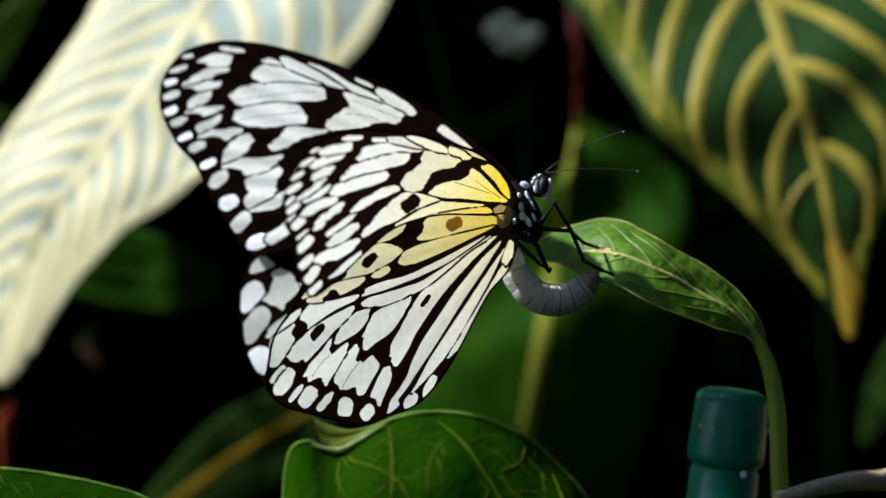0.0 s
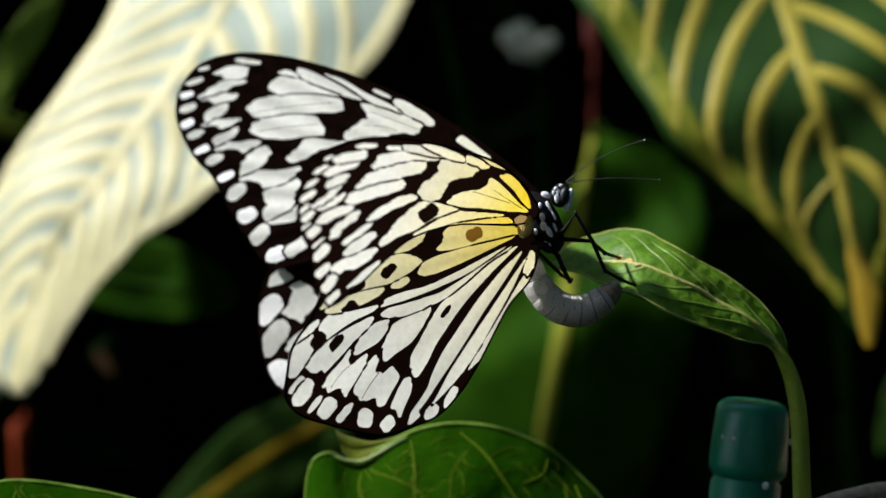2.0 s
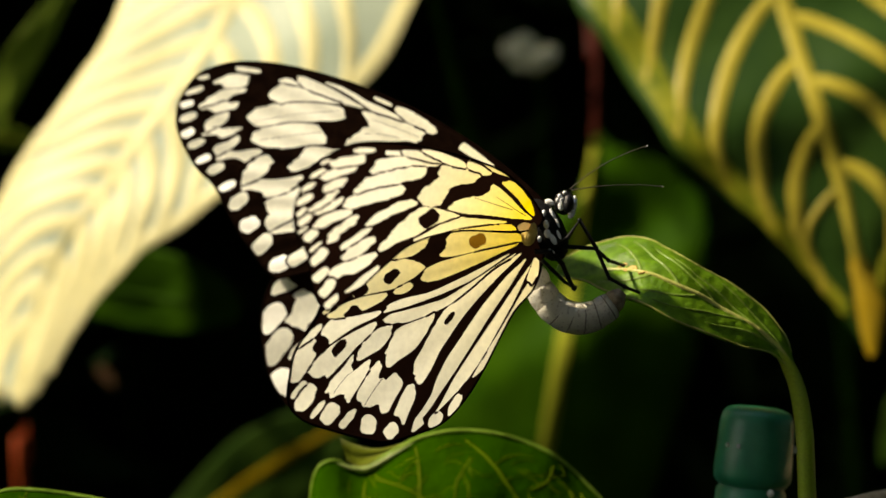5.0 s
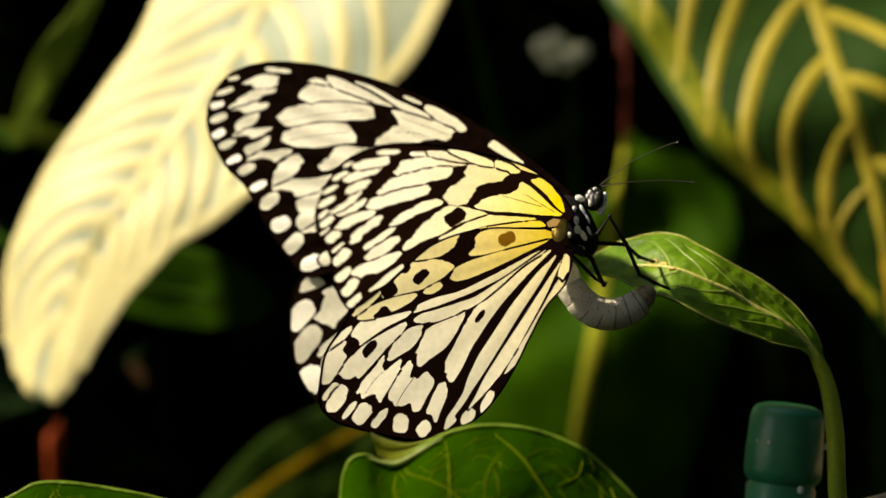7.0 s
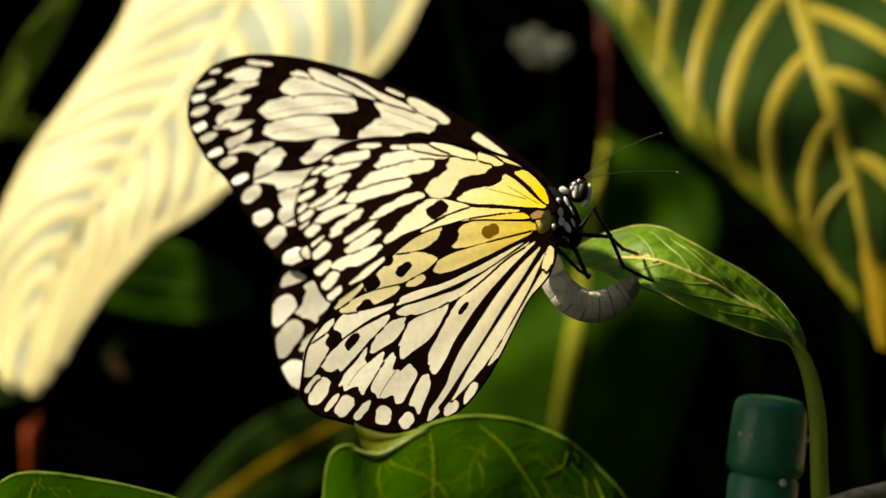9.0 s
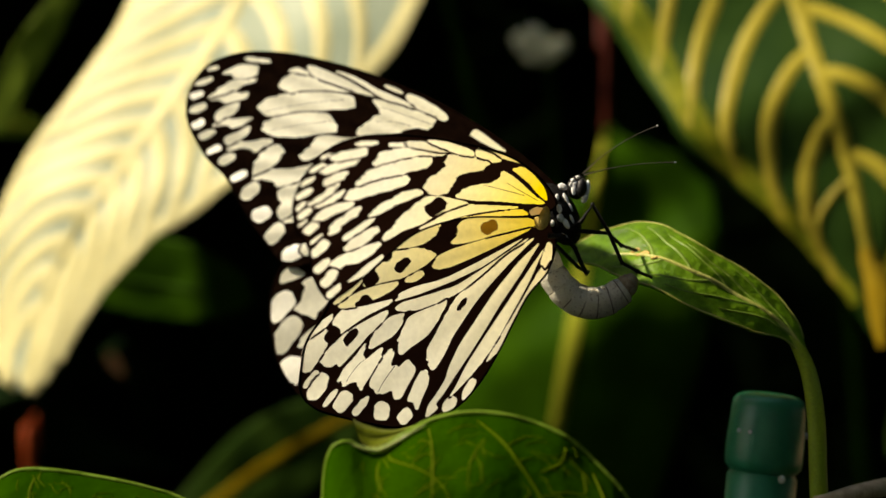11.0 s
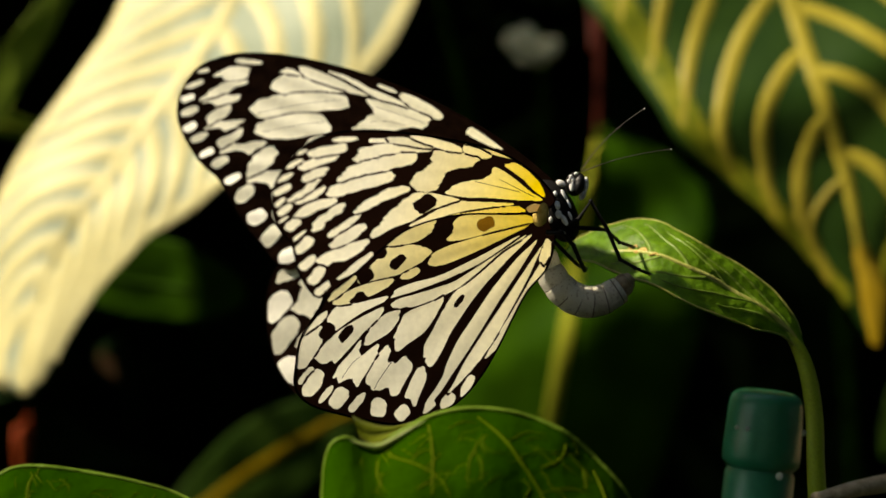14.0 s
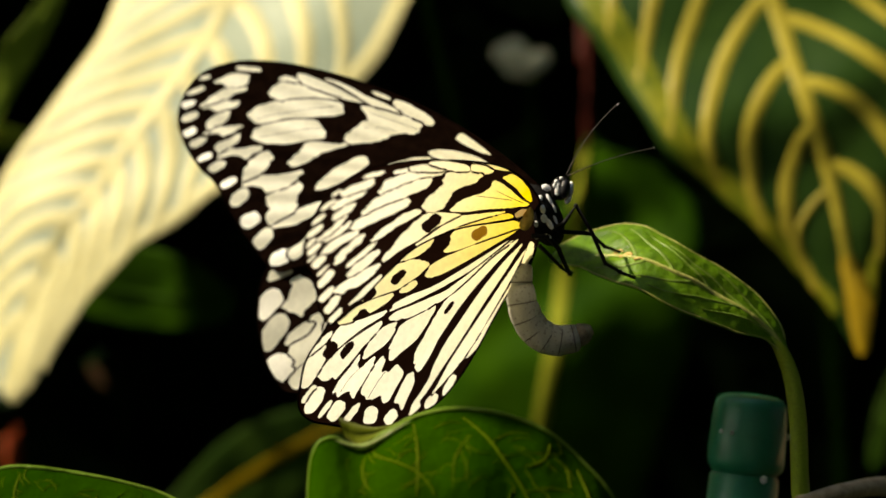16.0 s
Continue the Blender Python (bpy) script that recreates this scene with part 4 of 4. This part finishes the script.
bottom_leaf, bl_at, BO = front_leaf(
    "broad deep green leaf with a curled pale edge", [(574, 960), (574, 880), (580, 825), (594, 797), (620, 790), (646, 803), (672, 803), (712, 779), (770, 750), (835, 738), (915, 746),
                                                     (1000, 779), (1062, 832), (1112, 890), (1150, 980)], 1250, -0.042, (930, 1200),
    [([(0.655, 0.03), (0.70, 0.11), (0.75, 0.26), (0.78, 0.4)], 0.0004), ([(0.565, 0.07), (0.567, 0.16), (0.56, 0.28)], 0.00028), ([(0.665, 0.09), (0.64, 0.18), (0.635, 0.28)], 0.00026),
     ([(0.46, 0.06), (0.52, 0.13), (0.575, 0.22), (0.6, 0.3)], 0.0003), ([(0.79, 0.04), (0.78, 0.11), (0.75, 0.17)], 0.0003), ([(0.845, 0.06), (0.875, 0.14), (0.89, 0.24)], 0.0003),
     ([(0.56, 0.02), (0.565, 0.07)], 0.00022), ([(0.60, 0.06), (0.63, 0.045), (0.655, 0.05)], 0.0002), ([(0.70, 0.11), (0.73, 0.06), (0.76, 0.04)], 0.00022),
     ([(0.43, 0.05), (0.42, 0.12), (0.45, 0.2)], 0.00022), ([(0.52, 0.13), (0.545, 0.11), (0.565, 0.12)], 0.0002), ([(0.75, 0.26), (0.80, 0.2), (0.84, 0.17)], 0.00022)])
lip = bmesh.new()
for k, (a, b) in enumerate(zip(spline([(640, 790, 0), (664, 800, 0), (706, 781, 0), (770, 751, 0)], 6), spline([(626, 748, 0), (652, 760, 0), (700, 768, 0), (772, 748, 0)], 6))):
    q = [a.lerp(b, w / 6) for w in range(7)]
    row = [lip.verts.new(spot(p.x, p.y, -0.042 + 0.010 * (w / 6) + 0.002 * math.sin(w)) - BO) for w, p in enumerate(q)]
    if k:
        for w in range(6):
            lip.faces.new((last[w], last[w + 1], row[w + 1], row[w]))
    last = row
# the highlight on the fold, drawn as a pale strip
part("curl_rim", tube(bmesh.new(), [spot(q.x, q.y, -0.0425) - BO for q in spline([(604, 791, 0), (628, 796, 0), (652, 803, 0), (676, 804, 0), (704, 790, 0), (730, 774, 0), (756, 759, 0)], 6)],
                       [0.0001, 0.0003, 0.0005, 0.00035, 0.0001], 7), M_CURL, bottom_leaf, "folded rim, coloured as a bright highlight")
part("curled_edge", lip, M_LIP, bottom_leaf, "pale curled underside")

front_leaf("broad deep green leaf seen edge on", [(-160, 960), (-60, 890), (0, 856), (28, 842), (62, 838), (120, 843), (200, 856), (262, 870), (320, 888), (400, 930)], 1200, -0.03, (120, 1200),
           [([(0.45, 0.04), (0.42, 0.12), (0.40, 0.3)], 0.0003)])


# ---------------------------------------------------------------- leaves behind
def back_leaf(label, line, side, left, right, blade_mat, rib_mat, rib, veins=(), rim=None, stalk=None, thick=0.0005, arc=(0.92, 1.5, 0.7), rise=0.02, rim_at=0.965, rim_end=0.93, tip=None, stalk_mat=M_DEEP, **shape):
    pts = [spot(*p) for p in line]
    o = pts[0].copy()
    lf = thing("leaf", o, label, "leaf")
    b = Blade([p - o for p in pts], side, left, right, **shape)
    part("blade", b.sheet(44, 20, thick), blade_mat, lf)
    part("midrib", b.strip(midrib(), rib, 0.0007, 30), rib_mat, lf)
    for u0, du, sgn, w in veins:
        part("side_vein", b.strip(side_vein(u0, du, sgn, *arc), w, 0.0005), rib_mat, lf)
    if rim:
        for sgn in (1, -1):
            part("rim", b.strip(margin(sgn, rim_at, 0.04, rim_end), (rim[1], rim[1] * 0.8, rim[1] * rim[2]), 0.0004, 40), rim[0], lf)
    if tip:
        part("tip", b.strip(midrib(0.83, 0.998), (0.004, 0.0095, 0.0025), 0.0011, 20), tip, lf, "ochre yellow leaf tip")
    s = stalk or Vector((0.05, 0.25, 0))
    stem("stalk", [Vector((0, 0, 0)), Vector((s.x * 0.4, s.y * 0.4 + 0.01, rise)), Vector((s.x, s.y, -o.z * 0.3)), Vector((s.x, s.y, -o.z))],
         [0.0015, 0.002, 0.003, 0.004], stalk_mat, lf, "green stalk", 8, 8)
    return lf


PV = (0.0056, 0.0058, 0.0034)
back_leaf("pale variegated leaf with broad cream veins", [(520, -190, 0.25), (430, 0, 0.235), (335, 145, 0.225), (245, 262, 0.22), (168, 372, 0.218), (92, 508, 0.217), (38, 690, 0.216)],
          (-0.80, 0.55, 0.55), 0.0200, 0.0200, M_PALE_BLADE, M_PALE_VEIN, (0.006, 0.0055, 0.004),
          [(u, 0.22, s, PV) for u in (0.0, 0.075, 0.15, 0.225, 0.30, 0.375, 0.45, 0.525, 0.60, 0.675, 0.75, 0.81, 0.87) for s in (1, -1)], (M_PALE_VEIN, 0.006, 0.7), fold=0.06, droop=0.10, wave=0.06,
          seed=5, stalk=Vector((0.10, 0.30, 0)), arc=(0.93, 1.25, 0.85),
          table=[(0, 2.8, 1.5), (0.167, 2.78, 1.95), (0.333, 2.05, 1.68), (0.5, 1.6, 1.66), (0.667, 1.12, 1.72), (0.833, 0.82, 1.5), (0.93, 0.56, 1.05), (0.985, 0.34, 0.5), (1.0, 0.0, 0.0)])
YV = (0.0042, 0.0047, 0.0032)
back_leaf("dark green zebra leaf with yellow veins", [(1290, -330, 0.23), (1352, -160, 0.21), (1410, 0, 0.20), (1460, 155, 0.19), (1507, 300, 0.188), (1538, 445, 0.187), (1566, 618, 0.186)],
          (-0.95, 0.13, -0.28), 0.0485, 0.0485, M_GREEN_BLADE, M_YELLOW_VEIN, (0.0054, 0.0050, 0.003),
          [(u, 0.31, 1, YV) for u in (-0.03, 0.08, 0.19, 0.305, 0.43, 0.565)] + [(u, 0.30, -1, YV) for u in (-0.04, 0.09, 0.22, 0.35, 0.475)] + [(0.645, 0.2, -1, (0.0042, 0.0046, 0.003)), (0.69, 0.15, 1, (0.002, 0.0022, 0.002))],
          (M_YELLOW_RIM, 0.0095, 0.35), rim_at=0.86, rim_end=0.915, tip=M_YELLOW_TIP, fold=0.10, droop=0.12, wave=0.10,
          seed=8, stalk=Vector((0.12, 0.32, 0)), arc=(0.9, 1.3, 0.9),
          table=[(0, 0.3, 0.3), (0.1, 0.75, 1.12), (0.2, 0.9, 1.18), (0.34, 1.0, 1.04), (0.5, 0.92, 0.90), (0.64, 0.66, 0.66), (0.74, 0.46, 0.49), (0.81, 0.28, 0.36), (0.863, 0.15, 0.25), (0.9, 0.105, 0.15), (0.945, 0.07, 0.085), (0.985, 0.036, 0.038), (1.0, 0.0, 0.0)])
# ridge: shapes the blade so that only a slanting band catches the sun
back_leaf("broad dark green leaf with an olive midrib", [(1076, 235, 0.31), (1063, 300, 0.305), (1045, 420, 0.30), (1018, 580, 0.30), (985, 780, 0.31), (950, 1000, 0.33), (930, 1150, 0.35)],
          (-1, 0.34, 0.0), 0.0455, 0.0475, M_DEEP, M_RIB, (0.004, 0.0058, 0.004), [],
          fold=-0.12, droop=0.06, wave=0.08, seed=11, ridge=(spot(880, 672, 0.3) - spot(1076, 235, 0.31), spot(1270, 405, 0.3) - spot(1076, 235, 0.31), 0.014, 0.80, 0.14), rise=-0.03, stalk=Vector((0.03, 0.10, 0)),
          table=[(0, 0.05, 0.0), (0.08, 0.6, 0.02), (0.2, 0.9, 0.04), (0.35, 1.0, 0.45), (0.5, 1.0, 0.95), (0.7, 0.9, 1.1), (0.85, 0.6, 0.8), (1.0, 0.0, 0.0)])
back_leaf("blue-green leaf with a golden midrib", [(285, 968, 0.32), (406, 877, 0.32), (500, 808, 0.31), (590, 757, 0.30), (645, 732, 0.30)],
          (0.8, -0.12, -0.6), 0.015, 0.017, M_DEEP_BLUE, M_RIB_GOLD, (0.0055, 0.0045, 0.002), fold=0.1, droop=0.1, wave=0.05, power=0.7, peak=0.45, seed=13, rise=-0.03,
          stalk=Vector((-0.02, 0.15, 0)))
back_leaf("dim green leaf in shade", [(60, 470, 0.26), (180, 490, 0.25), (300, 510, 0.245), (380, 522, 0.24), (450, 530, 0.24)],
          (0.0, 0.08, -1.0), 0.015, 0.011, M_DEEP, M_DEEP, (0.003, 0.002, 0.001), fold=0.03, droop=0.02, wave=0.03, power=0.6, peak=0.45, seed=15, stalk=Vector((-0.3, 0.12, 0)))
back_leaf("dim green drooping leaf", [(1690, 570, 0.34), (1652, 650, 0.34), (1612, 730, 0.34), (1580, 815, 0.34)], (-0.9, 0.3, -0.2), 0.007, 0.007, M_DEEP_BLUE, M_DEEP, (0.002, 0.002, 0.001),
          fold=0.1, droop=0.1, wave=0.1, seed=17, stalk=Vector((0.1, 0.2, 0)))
back_leaf("green leaf in shade, with light mixed into its colour", [(-10, 250, 0.27), (40, 130, 0.268), (95, 40, 0.265), (160, -70, 0.262)], (-0.8, 0.1, -0.5), 0.005, 0.006, M_DEEP_LIT, M_RIB, (0.002, 0.002, 0.001),
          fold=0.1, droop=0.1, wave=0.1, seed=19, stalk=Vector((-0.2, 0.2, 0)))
back_leaf("green leaf in shade, with light mixed into its colour", [(-60, 212, 0.28), (0, 220, 0.28), (60, 232, 0.28), (125, 243, 0.28)], (0.0, 0.2, -0.9), 0.004, 0.004, M_DEEP_LIT, M_RIB, (0.001, 0.001, 0.001),
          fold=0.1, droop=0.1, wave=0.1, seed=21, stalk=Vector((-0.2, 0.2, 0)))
back_leaf("small dried brown leaf in shade", [(192, 628, 0.33), (202, 642, 0.33), (212, 656, 0.33), (224, 672, 0.33)], (-0.8, 0.1, -0.5), 0.0022, 0.0022, M_DRY, M_DRY, (0.0006, 0.0006, 0.0004),
          fold=0.3, droop=0.1, wave=0.2, seed=23, rise=-0.03, stalk_mat=M_HEDGE, stalk=Vector((-0.05, 0.45, 0)))

for label, red, pts, r in (("red upright plant stem, brightened as if lit", M_RED_LIT, [(66, 735, 0.36), (64, 800, 0.36), (60, 900, 0.36)], 0.0024), ("red upright plant stem, darkened as in shade", M_RED, [(1058, -60, 0.325), (1066, 90, 0.318), (1076, 185, 0.313)], 0.0015)):
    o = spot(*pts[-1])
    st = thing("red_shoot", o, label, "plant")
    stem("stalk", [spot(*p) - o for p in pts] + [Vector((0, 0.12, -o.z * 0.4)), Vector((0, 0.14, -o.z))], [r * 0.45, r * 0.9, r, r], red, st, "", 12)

flower = thing("flower", spot(956, 86, 0.395), "small white flower in shade", "flower")
for k in range(5):
    a = 2 * math.pi * k / 5 + 0.3 + 0.25 * (k % 2)
    part("petal", blob(bmesh.new(), Vector((math.cos(a) * 0.0068, 0.001 * k, math.sin(a) * 0.0036 - math.cos(a) * 0.0015)), (0.0062 - 0.0008 * k, 0.0012, 0.0042), Matrix.Rotation(-a, 4, "Y"), 10, 7), M_PETAL, flower)
stem("stalk", [Vector((0, 0.001, 0)), Vector((0.01, 0.05, -0.1)), Vector((0.02, 0.08, -flower.location.z))], [0.0008, 0.001, 0.002], M_DEEP, flower)


# ---------------------------------------------------------------- ground and dense planting, with foliage added to block light
bm = bmesh.new()
g = [[bm.verts.new((x, y, 0.02 * noise.noise(Vector((x * 2, y * 2, 0))) if abs(x) < 8 and abs(y) < 8 else 0.0)) for x in [-60, -20, -8] + [i * 0.4 for i in range(-15, 16)] + [8, 20, 60]]
     for y in [-60, -20, -8] + [i * 0.4 for i in range(-15, 16)] + [8, 20, 60]]
for a, b in zip(g, g[1:]):
    for k in range(len(a) - 1):
        bm.faces.new((a[k], a[k + 1], b[k + 1], b[k]))
tagged(part("ground", bm, M_SOIL), "dark moist planting soil", "ground", "", "structure")


# a dark wall added behind the hedge, closing its gaps as deep shade would
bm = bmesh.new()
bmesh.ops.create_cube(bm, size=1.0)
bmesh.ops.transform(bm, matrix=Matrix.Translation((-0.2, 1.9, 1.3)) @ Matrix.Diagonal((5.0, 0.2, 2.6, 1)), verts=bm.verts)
tagged(part("backdrop", bm, M_HEDGE, None, "", None, False), "added near-black wall standing for shade deep in the planting", "foliage", "", "structure")


def foliage(name, label, count, box, size, seed, material=M_HEDGE):
    """Many small leaves in a box: x, y and z ranges."""
    rnd = random.Random(seed)
    verts, faces = [], []
    for _ in range(count):
        c = Vector([rnd.uniform(*r) for r in box])
        d = Vector((rnd.uniform(-1, 1), rnd.uniform(-1, 0.6), rnd.uniform(-1.2, 0.3))).normalized()
        s = d.cross(Vector((rnd.uniform(-0.4, 0.4), rnd.uniform(-0.4, 0.4), 1))).normalized()
        n = d.cross(s)
        l = rnd.uniform(0.6, 1.2) * size
        w = l * rnd.uniform(0.18, 0.28)
        k = len(verts)
        verts += [c, c + d * l * 0.35 + s * w + n * w * 0.3, c + d * l * 0.4, c + d * l * 0.35 - s * w + n * w * 0.3, c + d * l * 0.75 + s * w * 0.6 - n * w * 0.1,
                  c + d * l * 0.75 - n * w * 0.4, c + d * l * 0.75 - s * w * 0.6 - n * w * 0.1, c + d * l - n * w * 0.9]
        faces += [(k, k + 1, k + 2), (k, k + 2, k + 3), (k + 1, k + 4, k + 5, k + 2), (k + 2, k + 5, k + 6, k + 3), (k + 4, k + 7, k + 5), (k + 5, k + 7, k + 6)]
    me = bpy.data.meshes.new(name)
    me.from_pydata([tuple(v) for v in verts], [], faces)
    me.materials.append(material)
    return tagged(new(name, me), label, "foliage", "", "stuff")


foliage("hedge_foliage", "dense shrub foliage, its green darkened as in deep shade", 9000, ((-2.2, 2.2), (0.75, 1.7), (0.0, 2.1)), 0.14, 4)
# overhanging foliage added to keep sun and sky off the background
foliage("added_canopy", "dense overhanging foliage added to shade the background", 6000, ((-1.9, 1.6), (0.40, 1.6), (1.16, 2.2)), 0.14, 6)
foliage("added_canopy", "dense overhanging foliage added to shade the background", 2500, ((-0.70, -0.22), (0.47, 0.80), (0.5, 1.5)), 0.10, 7)
foliage("added_canopy", "sparse overhanging leaves added to dapple the background", 45, ((-0.60, -0.22), (0.33, 0.44), (1.0, 1.5)), 0.07, 17)
# unseen foliage added around the camera to hold back sun and sky light
foliage("added_shrub", "unseen dense shrub added behind the camera to cut sky light", 6000, ((-2.0, 2.0), (-2.2, -1.2), (0.0, 2.4)), 0.16, 8)
foliage("added_shrub", "unseen dense shrub added on the right to cut sky light", 5000, ((0.55, 1.6), (-1.4, 0.8), (0.0, 2.4)), 0.16, 9)
foliage("added_shrub", "unseen low shrub added on the left to cut sky light", 3000, ((-1.6, -0.5), (-1.4, 0.8), (0.0, 0.95)), 0.16, 10)
foliage("added_shrub", "unseen tall shrub added to keep the sun off the hedge", 7000, ((-3.2, -2.1), (0.35, 2.2), (0.0, 3.2)), 0.16, 14)
foliage("added_canopy", "unseen sparse foliage added overhead to cut sky light", 500, ((-1.5, 1.6), (-1.6, -0.45), (1.7, 2.4)), 0.16, 12)


# ---------------------------------------------------------------- movement
HINGES = {ob.name: ob.location.copy() for ob in (near_fore, far_fore, near_hind, far_hind)}


def turned(ob, yaw, swing, roll):
    return Matrix.Translation(HINGES[ob.name]) @ Euler((radians(swing), radians(roll), radians(yaw))).to_matrix().to_4x4()


FORE_TURNS = [(0.0, -1.3, -0.4, 7.0), (0.5, -2.6, -0.8, 5.3), (1.0, -3.7, -1.5, 6.0), (1.5, -3.4, -1.5, 5.7), (2.0, -3.1, -1.3, 5.4),
              (2.5, -3.3, -1.5, 5.8), (3.0, -3.4, -1.2, 5.3), (3.5, -3.7, -1.5, 5.1), (4.0, -3.9, -1.3, 4.1), (4.5, -3.5, -1.1, 3.9),
              (5.0, -3.6, -1.0, 3.7), (7.3, -0.6, 0.2, 1.3), (7.5, -0.3, 0.4, 1.3), (8.0, 0.0, 0.0, 0.9), (8.5, -0.3, -0.4, 0.7), (9.0, 0.0, 0.0, 0.0),
              (11.5, 0.0, -0.6, -0.3), (12.0, 0.0, -0.8, -1.3), (12.5, -0.7, -1.3, -2.1), (13.0, -1.3, -1.5, -3.2), (13.5, -1.9, -1.7, -4.2),
              (14.0, -3.5, -3.5, -5.9), (14.5, -1.7, -3.7, -5.0), (15.0, -0.6, -4.0, -4.0), (15.5, 1.4, -3.9, -2.0), (15.9, 1.7, -3.9, -1.6),
              (16.0, 9.7, -0.4, 5.8)]
FAR_TURNS = [(0.0, -0.9, 2.1, -1.2), (0.5, -0.7, 1.9, -0.7), (1.0, -0.4, 1.6, -0.8), (1.5, -0.4, 1.6, -0.9), (2.0, -0.7, 1.5, -0.8),
              (2.5, -0.4, 1.2, -0.7), (3.0, -0.4, 1.5, -0.4), (3.5, -0.4, 1.1, -0.5), (4.0, -0.3, 1.2, -0.3), (4.5, -0.3, 1.0, -0.3),
              (5.0, 0.5, 0.9, -0.4), (7.3, 0.4, 0.2, -0.3), (7.5, -0.1, 0.4, 0.4), (8.0, -0.3, 0.2, 0.3), (8.5, -0.1, 0.0, 0.2), (9.0, 0.0, 0.0, 0.0),
              (11.5, 0.3, -0.3, 0.1), (12.0, 0.1, -0.6, 0.5), (12.5, 1.3, -1.1, 0.1), (13.0, 2.1, -1.5, 0.0), (13.5, 2.0, -1.7, 0.2),
              (14.0, 1.0, -1.5, 0.9), (14.5, 1.0, -2.3, 1.0), (15.0, 0.5, -2.0, 0.2), (15.5, -0.2, -1.8, 0.3), (15.9, -0.2, -1.8, 0.3),
              (16.0, -1.7, 0.0, -1.6)]
HIND_TURNS = [(0.0, -0.9, 1.2, 5.3), (0.5, -1.8, 1.0, 3.5), (1.0, -2.1, 1.1, 4.4), (1.5, -1.9, 1.1, 3.9), (2.0, -1.5, 1.0, 3.7), (2.5, -1.1, 1.1, 4.0),
              (3.0, -1.9, 1.1, 3.5), (3.5, -2.1, 1.0, 3.5), (4.0, -2.5, 1.1, 2.9), (4.5, -2.5, 1.1, 2.7), (5.0, -3.2, 1.1, 2.8), (7.3, -0.3, 0.0, 0.9),
              (7.5, 0.4, 0.1, 0.7), (8.0, 0.3, 0.0, 0.3), (8.5, 0.0, -0.1, 0.4), (9.0, 0.0, 0.0, 0.0), (11.5, 0.0, 0.2, 0.2), (12.0, 0.2, 0.0, -0.8),
              (12.5, -0.6, 0.0, -1.4), (13.0, -1.0, 0.0, -1.7), (13.5, -1.4, 0.2, -1.6), (14.0, -0.1, 0.0, -3.4), (14.5, 1.5, 0.0, -2.7),
              (15.0, 2.8, 0.2, -1.2), (15.5, 5.0, 0.2, 0.0), (15.9, 5.2, 0.2, 0.3), (16.0, 12.1, 0.0, 10.1)]
FARH_TURNS = [(0.0, 0.9, 1.1, -2.5), (0.5, 0.6, 0.9, -1.7), (1.0, 0.8, 1.0, -2.2), (1.5, 0.7, 0.9, -1.8), (2.0, 0.7, 0.6, -2.0), (2.5, 0.5, 0.7, -1.4),
              (3.0, 0.6, 0.8, -1.4), (3.5, 0.7, 0.5, -2.0), (4.0, 0.5, 0.6, -1.2), (4.5, 0.7, 0.8, -1.9), (5.0, 0.7, 0.7, -1.9), (7.5, 0.1, 0.4, -0.1),
              (8.0, -0.2, 0.0, 0.6), (8.5, 0.0, 0.0, 0.1), (9.0, 0.0, 0.0, 0.0), (11.5, 0.0, 0.1, 0.0), (12.0, 0.0, -0.2, -0.1),
              (12.5, -0.1, -0.2, 0.1), (13.0, 0.0, -0.3, -0.4), (13.5, 0.0, -0.4, -0.3), (14.0, -0.2, -0.4, 0.5), (14.5, -0.3, -0.6, 0.8),
              (15.0, -0.1, -0.5, -0.1), (15.5, -0.1, -0.4, 0.1), (15.9, -0.1, -0.4, 0.1), (16.0, 0.6, 0.7, -1.7)]


def motions():
    for wing, turns in ((near_fore, FORE_TURNS), (far_fore, FAR_TURNS), (near_hind, HIND_TURNS), (far_hind, FARH_TURNS)):
        walk(wing, [(t, turned(wing, yaw, swing, roll)) for t, swing, roll, yaw in turns])
    for k, ring in enumerate(rings):
        walk(ring, [(t, abdomen_pose(k, b)) for t, b in ((0, 0.0), (5, 0.0), (9, 0.0), (13.6, 0.0), (14.0, 0.06), (14.5, 0.3), (15.0, 0.55), (15.5, 0.75), (16.0, 1.0))])
    for (f, base), rows in zip(feelers, (((0, 27), (5, 29), (9, 30), (11.5, 34), (12.5, 37), (13.5, 40), (14.0, 44), (14.5, 53), (15, 52), (16, 54)),
                                         ((0, 1), (5, 2), (9, 4), (11.5, 9), (12.5, 11), (13.5, 12), (14.5, 15), (15, 15), (16, 18)))):
        walk(f, [(t, Matrix.Translation(base - BODY) @ pose(0, 0, 0, 0, -a, 0)) for t, a in rows])


motions()
